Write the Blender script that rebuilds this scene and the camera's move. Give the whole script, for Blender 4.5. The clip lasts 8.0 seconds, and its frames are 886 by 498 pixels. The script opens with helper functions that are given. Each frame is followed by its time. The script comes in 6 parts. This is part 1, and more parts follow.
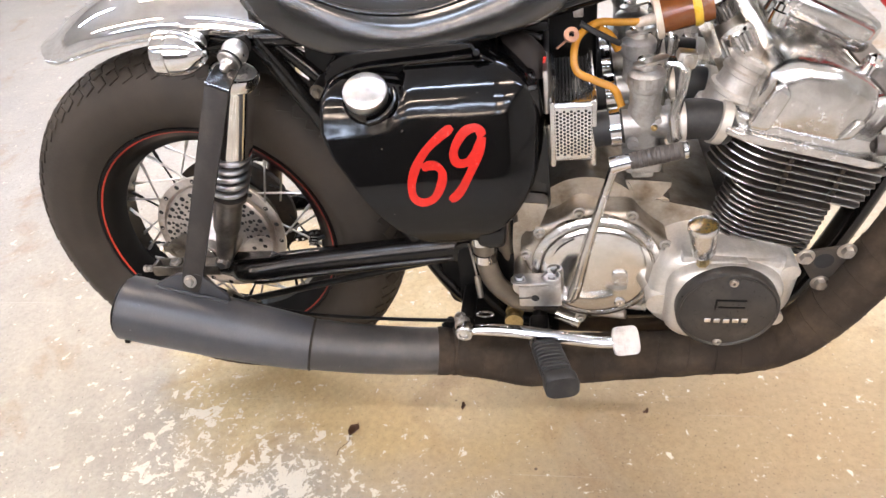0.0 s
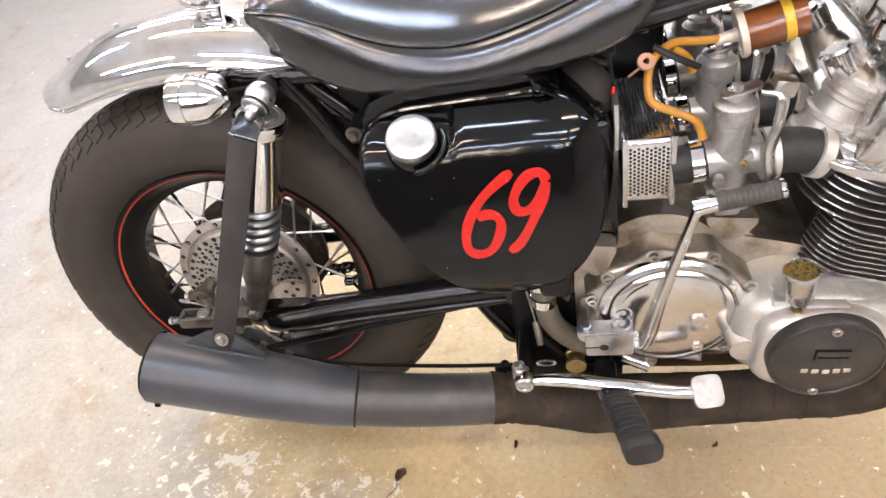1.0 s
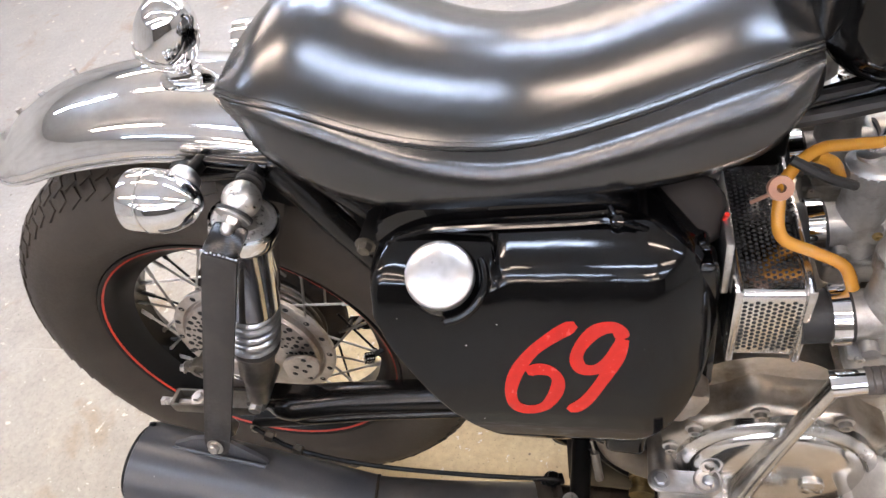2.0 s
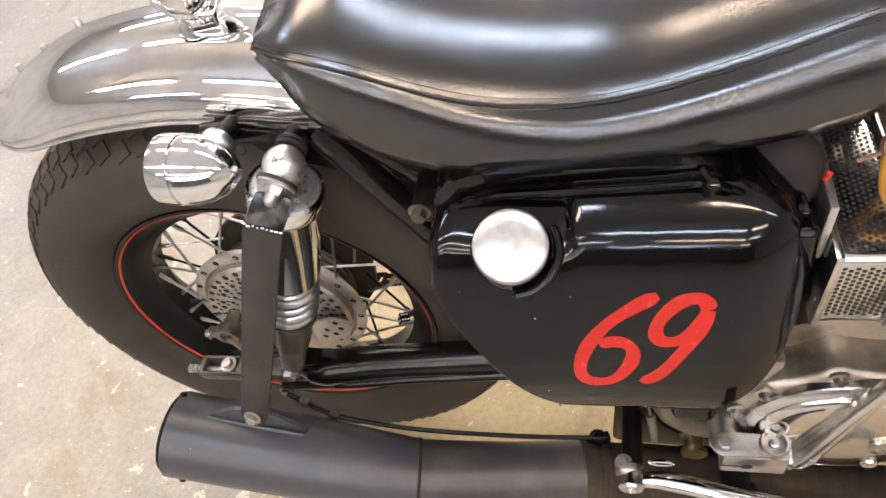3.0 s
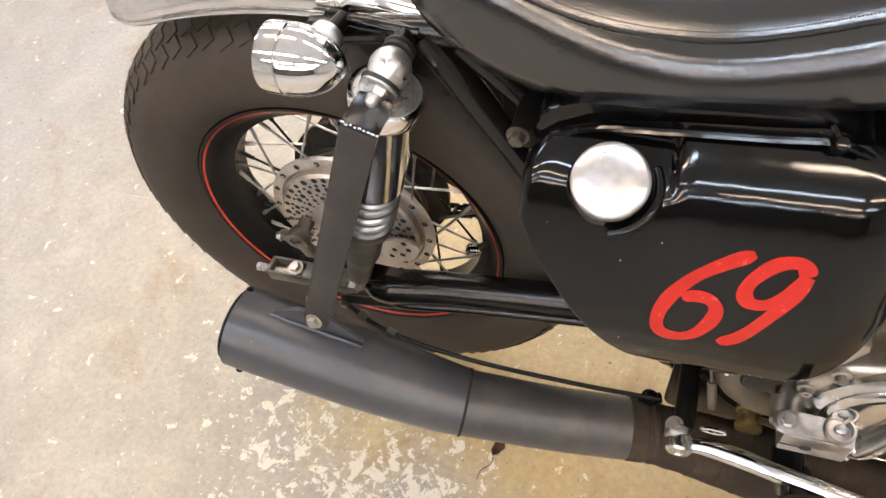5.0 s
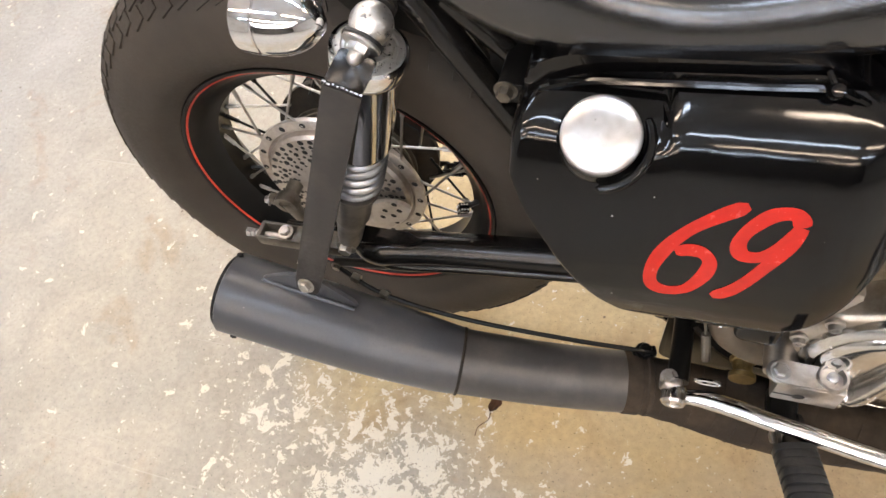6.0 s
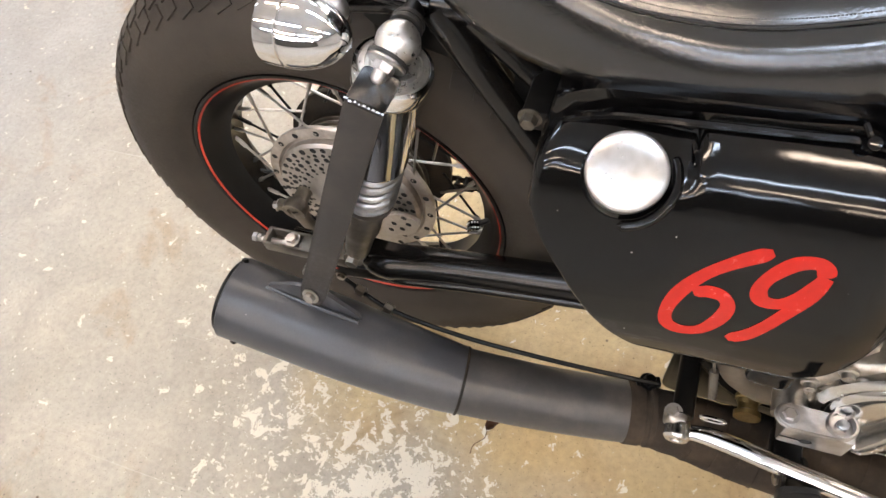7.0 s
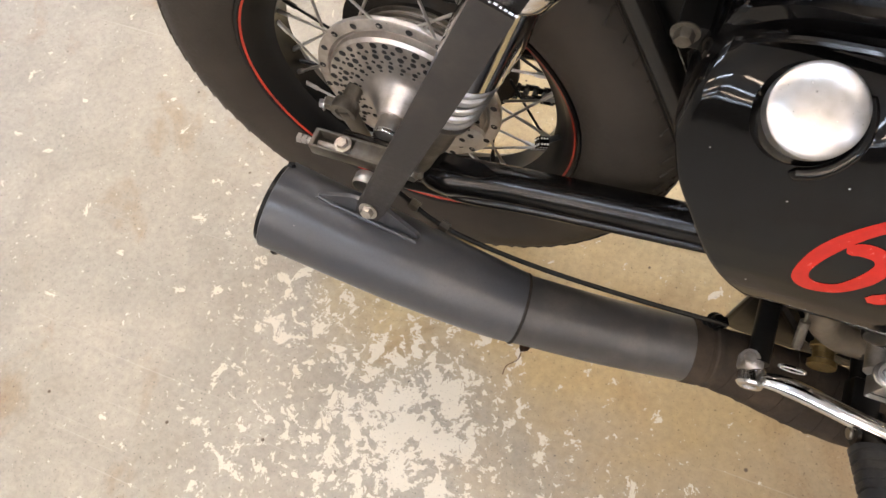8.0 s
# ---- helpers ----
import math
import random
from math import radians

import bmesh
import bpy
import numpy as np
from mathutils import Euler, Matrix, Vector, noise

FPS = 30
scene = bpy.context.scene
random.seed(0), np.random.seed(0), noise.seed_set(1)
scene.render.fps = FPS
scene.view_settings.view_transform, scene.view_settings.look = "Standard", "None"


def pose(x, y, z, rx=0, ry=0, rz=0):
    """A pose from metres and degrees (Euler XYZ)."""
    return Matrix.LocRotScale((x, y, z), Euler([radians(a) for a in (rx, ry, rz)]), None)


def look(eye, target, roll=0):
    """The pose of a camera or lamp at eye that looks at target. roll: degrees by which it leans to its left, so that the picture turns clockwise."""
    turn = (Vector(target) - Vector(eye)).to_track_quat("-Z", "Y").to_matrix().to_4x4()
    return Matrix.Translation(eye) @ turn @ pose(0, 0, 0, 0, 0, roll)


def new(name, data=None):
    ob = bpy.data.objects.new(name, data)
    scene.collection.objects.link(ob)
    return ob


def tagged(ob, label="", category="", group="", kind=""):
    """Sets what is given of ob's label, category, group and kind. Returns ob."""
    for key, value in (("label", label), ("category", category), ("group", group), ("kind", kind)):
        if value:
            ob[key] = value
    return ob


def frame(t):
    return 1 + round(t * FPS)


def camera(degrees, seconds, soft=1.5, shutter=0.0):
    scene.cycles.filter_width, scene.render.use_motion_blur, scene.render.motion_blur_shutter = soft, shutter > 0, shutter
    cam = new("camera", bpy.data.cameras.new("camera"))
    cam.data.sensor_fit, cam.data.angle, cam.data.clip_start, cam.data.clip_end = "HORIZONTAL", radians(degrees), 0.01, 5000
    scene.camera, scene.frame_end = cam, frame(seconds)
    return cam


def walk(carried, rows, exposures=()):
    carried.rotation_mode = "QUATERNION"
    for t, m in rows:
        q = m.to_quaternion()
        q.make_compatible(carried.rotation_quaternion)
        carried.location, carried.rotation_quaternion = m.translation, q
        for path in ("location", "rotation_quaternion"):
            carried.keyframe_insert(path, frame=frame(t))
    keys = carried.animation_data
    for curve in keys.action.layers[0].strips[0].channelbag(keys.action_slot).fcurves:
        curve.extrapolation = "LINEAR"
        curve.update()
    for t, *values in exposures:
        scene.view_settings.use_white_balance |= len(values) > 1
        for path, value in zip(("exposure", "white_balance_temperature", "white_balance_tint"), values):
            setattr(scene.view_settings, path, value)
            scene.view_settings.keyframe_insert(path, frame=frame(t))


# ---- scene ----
cam = camera(66.6, 8.0, soft=1.5)
PATH = [
    (0, (0.625, -0.906, 1.062), (0.268, 0.641, -0.154), -9.2),
    (0.5, (0.635, -0.887, 1.061), (0.256, 0.657, -0.153), -9.9),
    (1, (0.552, -0.774, 1.089), (0.164, 0.723, -0.18), -12.9),
    (1.5, (0.543, -0.602, 1.093), (0.14, 0.837, -0.235), -12.7),
    (2, (0.525, -0.477, 1.115), (0.005, 0.841, -0.298), -16.4),
    (2.2, (0.496, -0.46, 1.114), (-0.014, 0.82, -0.336), -16.0),
    (3.5, (0.45, -0.431, 1.104), (-0.032, 0.693, -0.478), -20.1),
    (4, (0.46, -0.439, 1.095), (-0.005, 0.657, -0.512), -19.7),
    (4.5, (0.443, -0.441, 1.094), (-0.09, 0.653, -0.493), -16.1),
    (5, (0.424, -0.454, 1.096), (-0.203, 0.564, -0.507), -17.2),
    (5.2, (0.426, -0.453, 1.094), (-0.206, 0.491, -0.552), -20.0),
    (6.5, (0.42, -0.44, 1.089), (-0.15, 0.482, -0.592), -18.8),
    (7, (0.406, -0.43, 1.092), (-0.184, 0.498, -0.579), -16.2),
    (7.5, (0.404, -0.415, 1.067), (-0.152, 0.433, -0.657), -17.5),
    (7.6, (0.393, -0.412, 1.064), (-0.151, 0.341, -0.707), -17.2),
    (8, (0.287, -0.412, 1.057), (-0.169, 0.276, -0.765), -13.5),
]
walk(cam, [(t, look(eye, target, roll)) for t, eye, target, roll in PATH],
     exposures=[(0.0, 0.16, 6750, 10), (1.0, 0.16, 6700, 10), (2.0, -0.05, 6550, 10), (3.5, -0.03, 7250, 9), (5.0, -0.03, 7150, 8), (7.0, -0.08, 6950, 7), (8.0, -0.22, 7100, 8)])

# ---- light: a closed workshop with rows of fluorescent battens ----
world = bpy.data.worlds.new("workshop_air")
scene.world = world
world.use_nodes = True
world.node_tree.nodes["Background"].inputs[0].default_value = (0.9, 0.95, 1.0, 1)
world.node_tree.nodes["Background"].inputs[1].default_value = 0.02
TUBE_POWER = 41.0

Y0 = 0.055          # the motorcycle's middle plane
WHEEL_Z = 0.377     # rear axle height, wheel clear of the floor on the centre stand


# ---- materials ----
def shader(name):
    m = bpy.data.materials.new(name)
    m.use_nodes = True
    nt = m.node_tree
    return m, nt, nt.nodes["Principled BSDF"]


def node(nt, kind, **sets):
    n = nt.nodes.new(kind)
    for key, value in sets.items():
        if key in n.inputs:
            n.inputs[key].default_value = value
    return n


def coords(nt):
    return nt.nodes.new("ShaderNodeTexCoord").outputs["Object"]


def noise_at(nt, scale, detail=4.0, rough=0.6, vec=None, distortion=0.0):
    n = node(nt, "ShaderNodeTexNoise", Scale=scale, Detail=detail, Roughness=rough, Distortion=distortion)
    nt.links.new(vec or coords(nt), n.inputs["Vector"])
    return n.outputs["Fac"]


def ramp(nt, fac, stops):
    r = nt.nodes.new("ShaderNodeValToRGB")
    while len(r.color_ramp.elements) < len(stops):
        r.color_ramp.elements.new(0.5)
    for e, (pos, col) in zip(r.color_ramp.elements, stops):
        e.position = pos
        e.color = (*col, 1) if len(col) == 3 else col
    nt.links.new(fac, r.inputs["Fac"])
    return r.outputs["Color"]


def grey(v):
    return (v, v, v)


def mixed(nt, fac, a, b, blend="MIX"):
    m = nt.nodes.new("ShaderNodeMix")
    m.data_type, m.blend_type = "RGBA", blend
    if hasattr(fac, "links"):
        nt.links.new(fac, m.inputs[0])
    else:
        m.inputs[0].default_value = fac
    for slot, v in ((6, a), (7, b)):
        if hasattr(v, "links"):
            nt.links.new(v, m.inputs[slot])
        else:
            m.inputs[slot].default_value = (*v, 1)
    return m.outputs[2]


def bumped(nt, bsdf, height, strength=0.3, distance=0.001):
    b = node(nt, "ShaderNodeBump", Strength=strength, Distance=distance)
    nt.links.new(height, b.inputs["Height"])
    nt.links.new(b.outputs["Normal"], bsdf.inputs["Normal"])
    return b


def worn(name, base, dirt, rough, metal=0.0, grain=60.0, blotch=9.0, rough_var=0.12, bump=0.15, dist=0.0006, dirt_at=(0.45, 0.75), spec=0.5, coat=0.0, wavy=0.0, dust=0.0):
    """A surface of one colour with dirt in blotches, fine grain, and uneven gloss."""
    m, nt, b = shader(name)
    vec = coords(nt)
    big = noise_at(nt, blotch, 5, 0.65, vec)
    fine = noise_at(nt, grain, 6, 0.7, vec)
    mask = ramp(nt, big, [(dirt_at[0], grey(0)), (dirt_at[1], grey(1))])
    col = mixed(nt, mask, base, dirt)
    var = ramp(nt, fine, [(0.3, grey(0.82)), (0.7, grey(1.0))])
    col = mixed(nt, 1.0, col, var, "MULTIPLY")
    if dust:
        dots = node(nt, "ShaderNodeTexVoronoi", Scale=dust)
        nt.links.new(vec, dots.inputs["Vector"])
        speck = ramp(nt, dots.outputs["Distance"], [(0.030, grey(1)), (0.050, grey(0))])
        some = ramp(nt, noise_at(nt, dust * 0.5, 2, 0.5, vec), [(0.50, grey(1)), (0.56, grey(0))])
        col = mixed(nt, mixed(nt, 1.0, speck, some, "SUBTRACT"), col, (0.42, 0.40, 0.37))
    nt.links.new(col, b.inputs["Base Color"])
    r = ramp(nt, fine, [(0.25, grey(max(0.02, rough - rough_var))), (0.75, grey(min(1, rough + rough_var)))])
    nt.links.new(r, b.inputs["Roughness"])
    b.inputs["Metallic"].default_value = metal
    b.inputs["Specular IOR Level"].default_value = spec
    b.inputs["Coat Weight"].default_value = coat
    b.inputs["Coat Roughness"].default_value = 0.05
    if bump:
        last = bumped(nt, b, fine, bump, dist)
        if wavy:
            slow = node(nt, "ShaderNodeBump", Strength=wavy, Distance=0.01)
            nt.links.new(noise_at(nt, 26.0, 2, 0.4, vec), slow.inputs["Height"])
            nt.links.new(slow.outputs["Normal"], last.inputs["Normal"])
    return m


CHROME = worn("chrome", (0.90, 0.90, 0.90), (0.76, 0.74, 0.71), 0.05, 1.0, grain=25, blotch=14, rough_var=0.02, bump=0.008, wavy=0.015)
POLISHED = worn("polished_aluminium", (0.74, 0.73, 0.71), (0.50, 0.47, 0.43), 0.24, 1.0, grain=45, blotch=20, rough_var=0.07, bump=0.02, wavy=0.06)
CAST = worn("cast_aluminium", (0.50, 0.452, 0.385), (0.21, 0.162, 0.108), 0.36, 0.92, grain=220, blotch=18, rough_var=0.10, bump=0.12, dist=0.0006)
CARB_METAL = worn("carburettor_casting", (0.48, 0.47, 0.45), (0.22, 0.20, 0.17), 0.42, 0.8, grain=260, blotch=35, bump=0.25)
STEEL = worn("plated_steel", (0.55, 0.53, 0.50), (0.38, 0.33, 0.27), 0.34, 1.0, grain=180, blotch=40, rough_var=0.08, bump=0.03)
BRIGHT_STEEL = worn("bright_worn_steel", (0.58, 0.57, 0.56), (0.44, 0.41, 0.38), 0.36, 1.0, grain=180, blotch=40, rough_var=0.05, bump=0.02)
HUB_METAL = worn("hub_aluminium", (0.60, 0.56, 0.52), (0.33, 0.28, 0.23), 0.38, 0.9, grain=150, blotch=22, bump=0.2)
BLACK_GLOSS = worn("black_gloss_enamel", (0.0016, 0.0016, 0.0018), (0.0034, 0.0031, 0.0028), 0.09, 0, grain=90, blotch=6, rough_var=0.03, bump=0.010, spec=0.40, wavy=0.045, dust=55.0)
BLACK_FRAME = worn("black_frame_paint", (0.003, 0.003, 0.003), (0.010, 0.0085, 0.007), 0.34, 0, grain=90, blotch=10, rough_var=0.04, bump=0, dirt_at=(0.5, 0.85), spec=0.2)
SATIN_BLACK = worn("satin_black_exhaust_paint", (0.052, 0.054, 0.060), (0.088, 0.084, 0.082), 0.34, 0, grain=350, blotch=7, rough_var=0.08, bump=0.12, dist=0.0003, spec=0.5, dust=40.0)
NECK_BLACK = worn("scuffed_exhaust_neck", (0.050, 0.047, 0.045), (0.095, 0.084, 0.074), 0.38, 0, grain=350, blotch=14, rough_var=0.1, bump=0.12, dist=0.0003, dust=45.0)
HEAT_WRAP = worn("sooty_exhaust_wrap", (0.036, 0.027, 0.020), (0.088, 0.062, 0.040), 0.85, 0, grain=420, blotch=16, bump=0.6, dist=0.0012, spec=0.2)
RUBBER = worn("tyre_rubber", (0.031, 0.0255, 0.020), (0.060, 0.048, 0.037), 0.62, 0, grain=240, blotch=5, bump=0.15, dirt_at=(0.30, 0.75), spec=0.25)
BLACK_RUBBER = worn("black_rubber", (0.018, 0.018, 0.018), (0.05, 0.045, 0.04), 0.5, 0, grain=200, blotch=25, bump=0.2, spec=0.35)
RED_PAINT = worn("red_paint", (0.52, 0.015, 0.009), (0.49, 0.014, 0.009), 0.26, 0, grain=90, blotch=30, rough_var=0.03, bump=0.02)
RED_STRIPE = worn("red_pinstripe", (0.58, 0.040, 0.018), (0.22, 0.025, 0.016), 0.35, 0, grain=200, blotch=12, bump=0.05)
RIM_BLACK = worn("black_rim_paint", (0.003, 0.003, 0.0032), (0.010, 0.0085, 0.007), 0.32, 0, grain=80, blotch=7, rough_var=0.04, bump=0, dirt_at=(0.5, 0.85), spec=0.2)
HOLE = worn("dark_drilling", grey(0.012), grey(0.03), 0.8, 0, bump=0)
ZINC = worn("zinc_plate", (0.50, 0.52, 0.55), (0.36, 0.35, 0.34), 0.32, 0.95, grain=160, blotch=30, rough_var=0.06, bump=0.015)
OLIVE_STEEL = worn("grimy_zinc", (0.20, 0.18, 0.15), (0.08, 0.066, 0.052), 0.42, 0.8, grain=160, blotch=30, bump=0.15)
SWINGARM_BLACK = worn("black_enamel_worn", (0.004, 0.0037, 0.0035), (0.012, 0.0103, 0.0085), 0.2, 0, grain=90, blotch=10, rough_var=0.05, bump=0.02, spec=0.4)
CAP_METAL = worn("scuffed_cap_metal", (0.66, 0.65, 0.64), (0.48, 0.47, 0.455), 0.34, 1.0, grain=300, blotch=75, rough_var=0.10, bump=0.03, dirt_at=(0.45, 0.68))
STRAP_PAINT = worn("matt_dark_strap_paint", (0.034, 0.031, 0.029), (0.055, 0.048, 0.042), 0.5, 0, grain=220, blotch=18, bump=0.08, spec=0.3)
BRASS = worn("brass", (0.55, 0.42, 0.20), (0.25, 0.18, 0.08), 0.35, 1.0, grain=150, blotch=60, bump=0.1)
FUEL_HOSE = worn("amber_fuel_hose", (0.50, 0.235, 0.030), (0.36, 0.145, 0.018), 0.22, 0, grain=60, blotch=30, rough_var=0.05, bump=0.02)
FILTER_AMBER = worn("amber_filter_body", (0.22, 0.07, 0.02), (0.13, 0.04, 0.012), 0.12, 0, grain=60, blotch=35, rough_var=0.04, bump=0.02, coat=0.5)
FILTER_CAP = worn("yellowed_white_plastic", (0.72, 0.62, 0.50), (0.55, 0.43, 0.30), 0.35, 0, grain=90, blotch=40, bump=0.03)
YELLOW_BAND = worn("yellow_plastic", (0.78, 0.50, 0.05), (0.62, 0.36, 0.03), 0.3, 0, bump=0.03)
RED_WIRE = worn("red_cable", (0.62, 0.03, 0.02), (0.4, 0.02, 0.02), 0.35, 0, bump=0.03)
GREY_GREASE = worn("grimy_underside", (0.013, 0.0105, 0.008), (0.044, 0.031, 0.019), 0.6, 0.2, grain=160, blotch=18, bump=0.4, dist=0.001, spec=0.3)
CREAM_PAINT = worn("cream_wall_paint", (0.55, 0.54, 0.51), (0.44, 0.43, 0.40), 0.7, 0, grain=40, blotch=1.2, bump=0.1)
WALL_PAINT = worn("wall_paint", (0.095, 0.088, 0.078), (0.065, 0.060, 0.053), 0.7, 0, grain=40, blotch=1.2, bump=0.1)
CEILING_PAINT = worn("ceiling_paint", (0.52, 0.52, 0.515), (0.44, 0.44, 0.435), 0.8, 0, grain=40, blotch=0.8, bump=0.1)
LAMP_BODY = worn("white_enamel", (0.8, 0.8, 0.8), (0.72, 0.72, 0.7), 0.4, 0, bump=0.02)
WHITE_DOT = worn("white_enamel_dot", (0.85, 0.85, 0.82), (0.75, 0.74, 0.7), 0.4, 0, bump=0)
LEAF_BROWN = worn("dry_leaf", (0.11, 0.045, 0.018), (0.04, 0.018, 0.009), 0.6, 0, grain=300, blotch=60, bump=0.5)


def leather():
    m, nt, b = shader("black_leather")
    vec = coords(nt)
    big = noise_at(nt, 7, 3, 0.5, vec)
    nt.links.new(ramp(nt, big, [(0.3, (0.0038, 0.0036, 0.0036)), (0.75, (0.0085, 0.0078, 0.0074))]), b.inputs["Base Color"])
    nt.links.new(ramp(nt, big, [(0.3, grey(0.16)), (0.75, grey(0.27))]), b.inputs["Roughness"])
    # pebbled grain, with crease lines running along the side
    cells = node(nt, "ShaderNodeTexVoronoi", Scale=520.0)
    nt.links.new(vec, cells.inputs["Vector"])
    grain = node(nt, "ShaderNodeBump", Strength=0.16, Distance=0.0005)
    nt.links.new(cells.outputs["Distance"], grain.inputs["Height"])
    stretch = nt.nodes.new("ShaderNodeMapping")
    stretch.inputs["Scale"].default_value = (4, 55, 85)
    stretch.inputs["Rotation"].default_value = (0, 0.42, 0.1)
    nt.links.new(vec, stretch.inputs["Vector"])
    lines = ramp(nt, noise_at(nt, 1.0, 4, 0.6, stretch.outputs["Vector"]), [(0.485, grey(0)), (0.50, grey(1)), (0.515, grey(0))])
    some = ramp(nt, noise_at(nt, 9.0, 2, 0.5, vec), [(0.48, grey(0)), (0.64, grey(1))])
    crease = node(nt, "ShaderNodeBump", Strength=0.06, Distance=0.0010)
    nt.links.new(mixed(nt, 1.0, lines, some, "MULTIPLY"), crease.inputs["Height"])
    slow = node(nt, "ShaderNodeBump", Strength=0.20, Distance=0.010)
    nt.links.new(noise_at(nt, 10.0, 1.5, 0.4, vec), slow.inputs["Height"])
    nt.links.new(slow.outputs["Normal"], crease.inputs["Normal"])
    nt.links.new(crease.outputs["Normal"], grain.inputs["Normal"])
    nt.links.new(grain.outputs["Normal"], b.inputs["Normal"])
    b.inputs["Specular IOR Level"].default_value = 1.0
    b.inputs["Coat Weight"].default_value = 0.22
    b.inputs["Coat Roughness"].default_value = 0.2
    return m


def concrete():
    m, nt, b = shader("stained_concrete")
    vec = coords(nt)

    def near(place, inner, outer):
        d = nt.nodes.new("ShaderNodeVectorMath")
        d.operation = "DISTANCE"
        nt.links.new(vec, d.inputs[0])
        d.inputs[1].default_value = place
        r = nt.nodes.new("ShaderNodeMapRange")
        nt.links.new(d.outputs["Value"], r.inputs["Value"])
        r.inputs["From Min"].default_value, r.inputs["From Max"].default_value = inner, outer
        r.inputs["To Min"].default_value, r.inputs["To Max"].default_value = 1.0, 0.0
        return r.outputs["Result"]

    def math2(op, a, c):
        n = nt.nodes.new("ShaderNodeMath")
        n.operation = op
        for i, v in enumerate((a, c)):
            if hasattr(v, "links"):
                nt.links.new(v, n.inputs[i])
            else:
                n.inputs[i].default_value = v
        return n.outputs[0]

    broad = noise_at(nt, 2.1, 6, 0.6, vec, 0.5)
    mid = noise_at(nt, 7.0, 8, 0.68, vec, 0.5)
    fine = noise_at(nt, 80.0, 8, 0.75, vec)
    speck = noise_at(nt, 210.0, 4, 0.7, vec)
    # bare tan slab, with a greyed zone where the coating has worn to a film
    tan = ramp(nt, mid, [(0.30, (0.385, 0.285, 0.140)), (0.48, (0.455, 0.352, 0.190)), (0.66, (0.500, 0.410, 0.246))])
    film = ramp(nt, mid, [(0.30, (0.300, 0.268, 0.216)), (0.52, (0.352, 0.320, 0.263)), (0.70, (0.415, 0.374, 0.304))])
    parts = nt.nodes.new("ShaderNodeSeparateXYZ")
    nt.links.new(vec, parts.inputs[0])
    edge = math2("ADD", math2("MULTIPLY", math2("MINIMUM", parts.outputs["X"], 0.0), 0.5), parts.outputs["Y"])
    zone = math2("ADD", math2("MULTIPLY", math2("ADD", edge, 0.23), -2.2), math2("MULTIPLY", math2("SUBTRACT", broad, 0.5), 1.3))
    zone = math2("ADD", zone, math2("MULTIPLY", math2("MAXIMUM", math2("SUBTRACT", -0.12, parts.outputs["X"]), 0.0), 2.0))
    zone = math2("ADD", zone, math2("MULTIPLY", math2("MAXIMUM", math2("SUBTRACT", parts.outputs["Y"], 0.14), 0.0), 4.0))
    col = mixed(nt, ramp(nt, math2("ADD", zone, 0.5), [(0.34, grey(0)), (0.66, grey(1))]), tan, film)
    # the slab away from the stand is plainer and greyer
    far = ramp(nt, mid, [(0.30, (0.300, 0.290, 0.268)), (0.70, (0.400, 0.385, 0.358))])
    col = mixed(nt, math2("SUBTRACT", 1.0, near((0.25, -0.05, 0), 0.9, 1.6)), col, far)
    rust = math2("MULTIPLY", near((0.36, -0.13, 0), 0.05, 0.62), math2("ADD", mid, 0.15))
    col = mixed(nt, ramp(nt, rust, [(0.34, grey(0)), (0.66, grey(0.40))]), col, (0.400, 0.255, 0.098))
    oil = math2("MULTIPLY", near((0.98, -0.30, 0), 0.12, 0.75), math2("ADD", mid, 0.35))
    col = mixed(nt, ramp(nt, oil, [(0.15, grey(0)), (0.62, grey(0.75))]), col, (0.285, 0.200, 0.108))
    stain = ramp(nt, noise_at(nt, 4.2, 7, 0.62, vec, 0.7), [(0.56, grey(0)), (0.74, grey(0.75))])
    col = mixed(nt, stain, col, (0.27, 0.175, 0.085))
    col = mixed(nt, 1.0, col, ramp(nt, fine, [(0.30, grey(0.80)), (0.60, grey(1.06))]), "MULTIPLY")
    # flaked pale coating: ragged patches and crumbs
    patch = noise_at(nt, 27.0, 9, 0.68, vec, 0.35)
    crumbs = noise_at(nt, 62.0, 7, 0.66, vec, 0.3)
    heavy = math2("MAXIMUM", near((0.07, -0.31, 0), 0.04, 0.26), math2("MULTIPLY", near((-0.16, -0.16, 0), 0.04, 0.25), 0.62))
    heavy = math2("MAXIMUM", heavy, math2("MULTIPLY", near((-0.12, -0.40, 0), 0.02, 0.26), 0.55))
    heavy = math2("MAXIMUM", heavy, math2("MULTIPLY", near((0.34, -0.42, 0), 0.04, 0.30), 0.60))
    flake = ramp(nt, math2("ADD", patch, math2("MULTIPLY", heavy, 0.165)), [(0.638, grey(0)), (0.648, grey(1))])
    crumb = ramp(nt, math2("ADD", crumbs, math2("MULTIPLY", heavy, 0.150)), [(0.660, grey(0)), (0.670, grey(1))])
    both = math2("MAXIMUM", flake, crumb)
    col = mixed(nt, both, col, mixed(nt, mid, (0.53, 0.485, 0.390), (0.70, 0.66, 0.57)))
    # long faint scratches, pits and dark specks
    for turn, across in ((0.7, 240.0), (-0.35, 300.0)):
        lay = nt.nodes.new("ShaderNodeMapping")
        lay.inputs["Rotation"].default_value = (0, 0, turn)
        lay.inputs["Scale"].default_value = (2.2, across, 1)
        nt.links.new(vec, lay.inputs["Vector"])
        line = ramp(nt, noise_at(nt, 1.0, 1, 0.4, lay.outputs["Vector"]), [(0.74, grey(0)), (0.79, grey(0.25))])
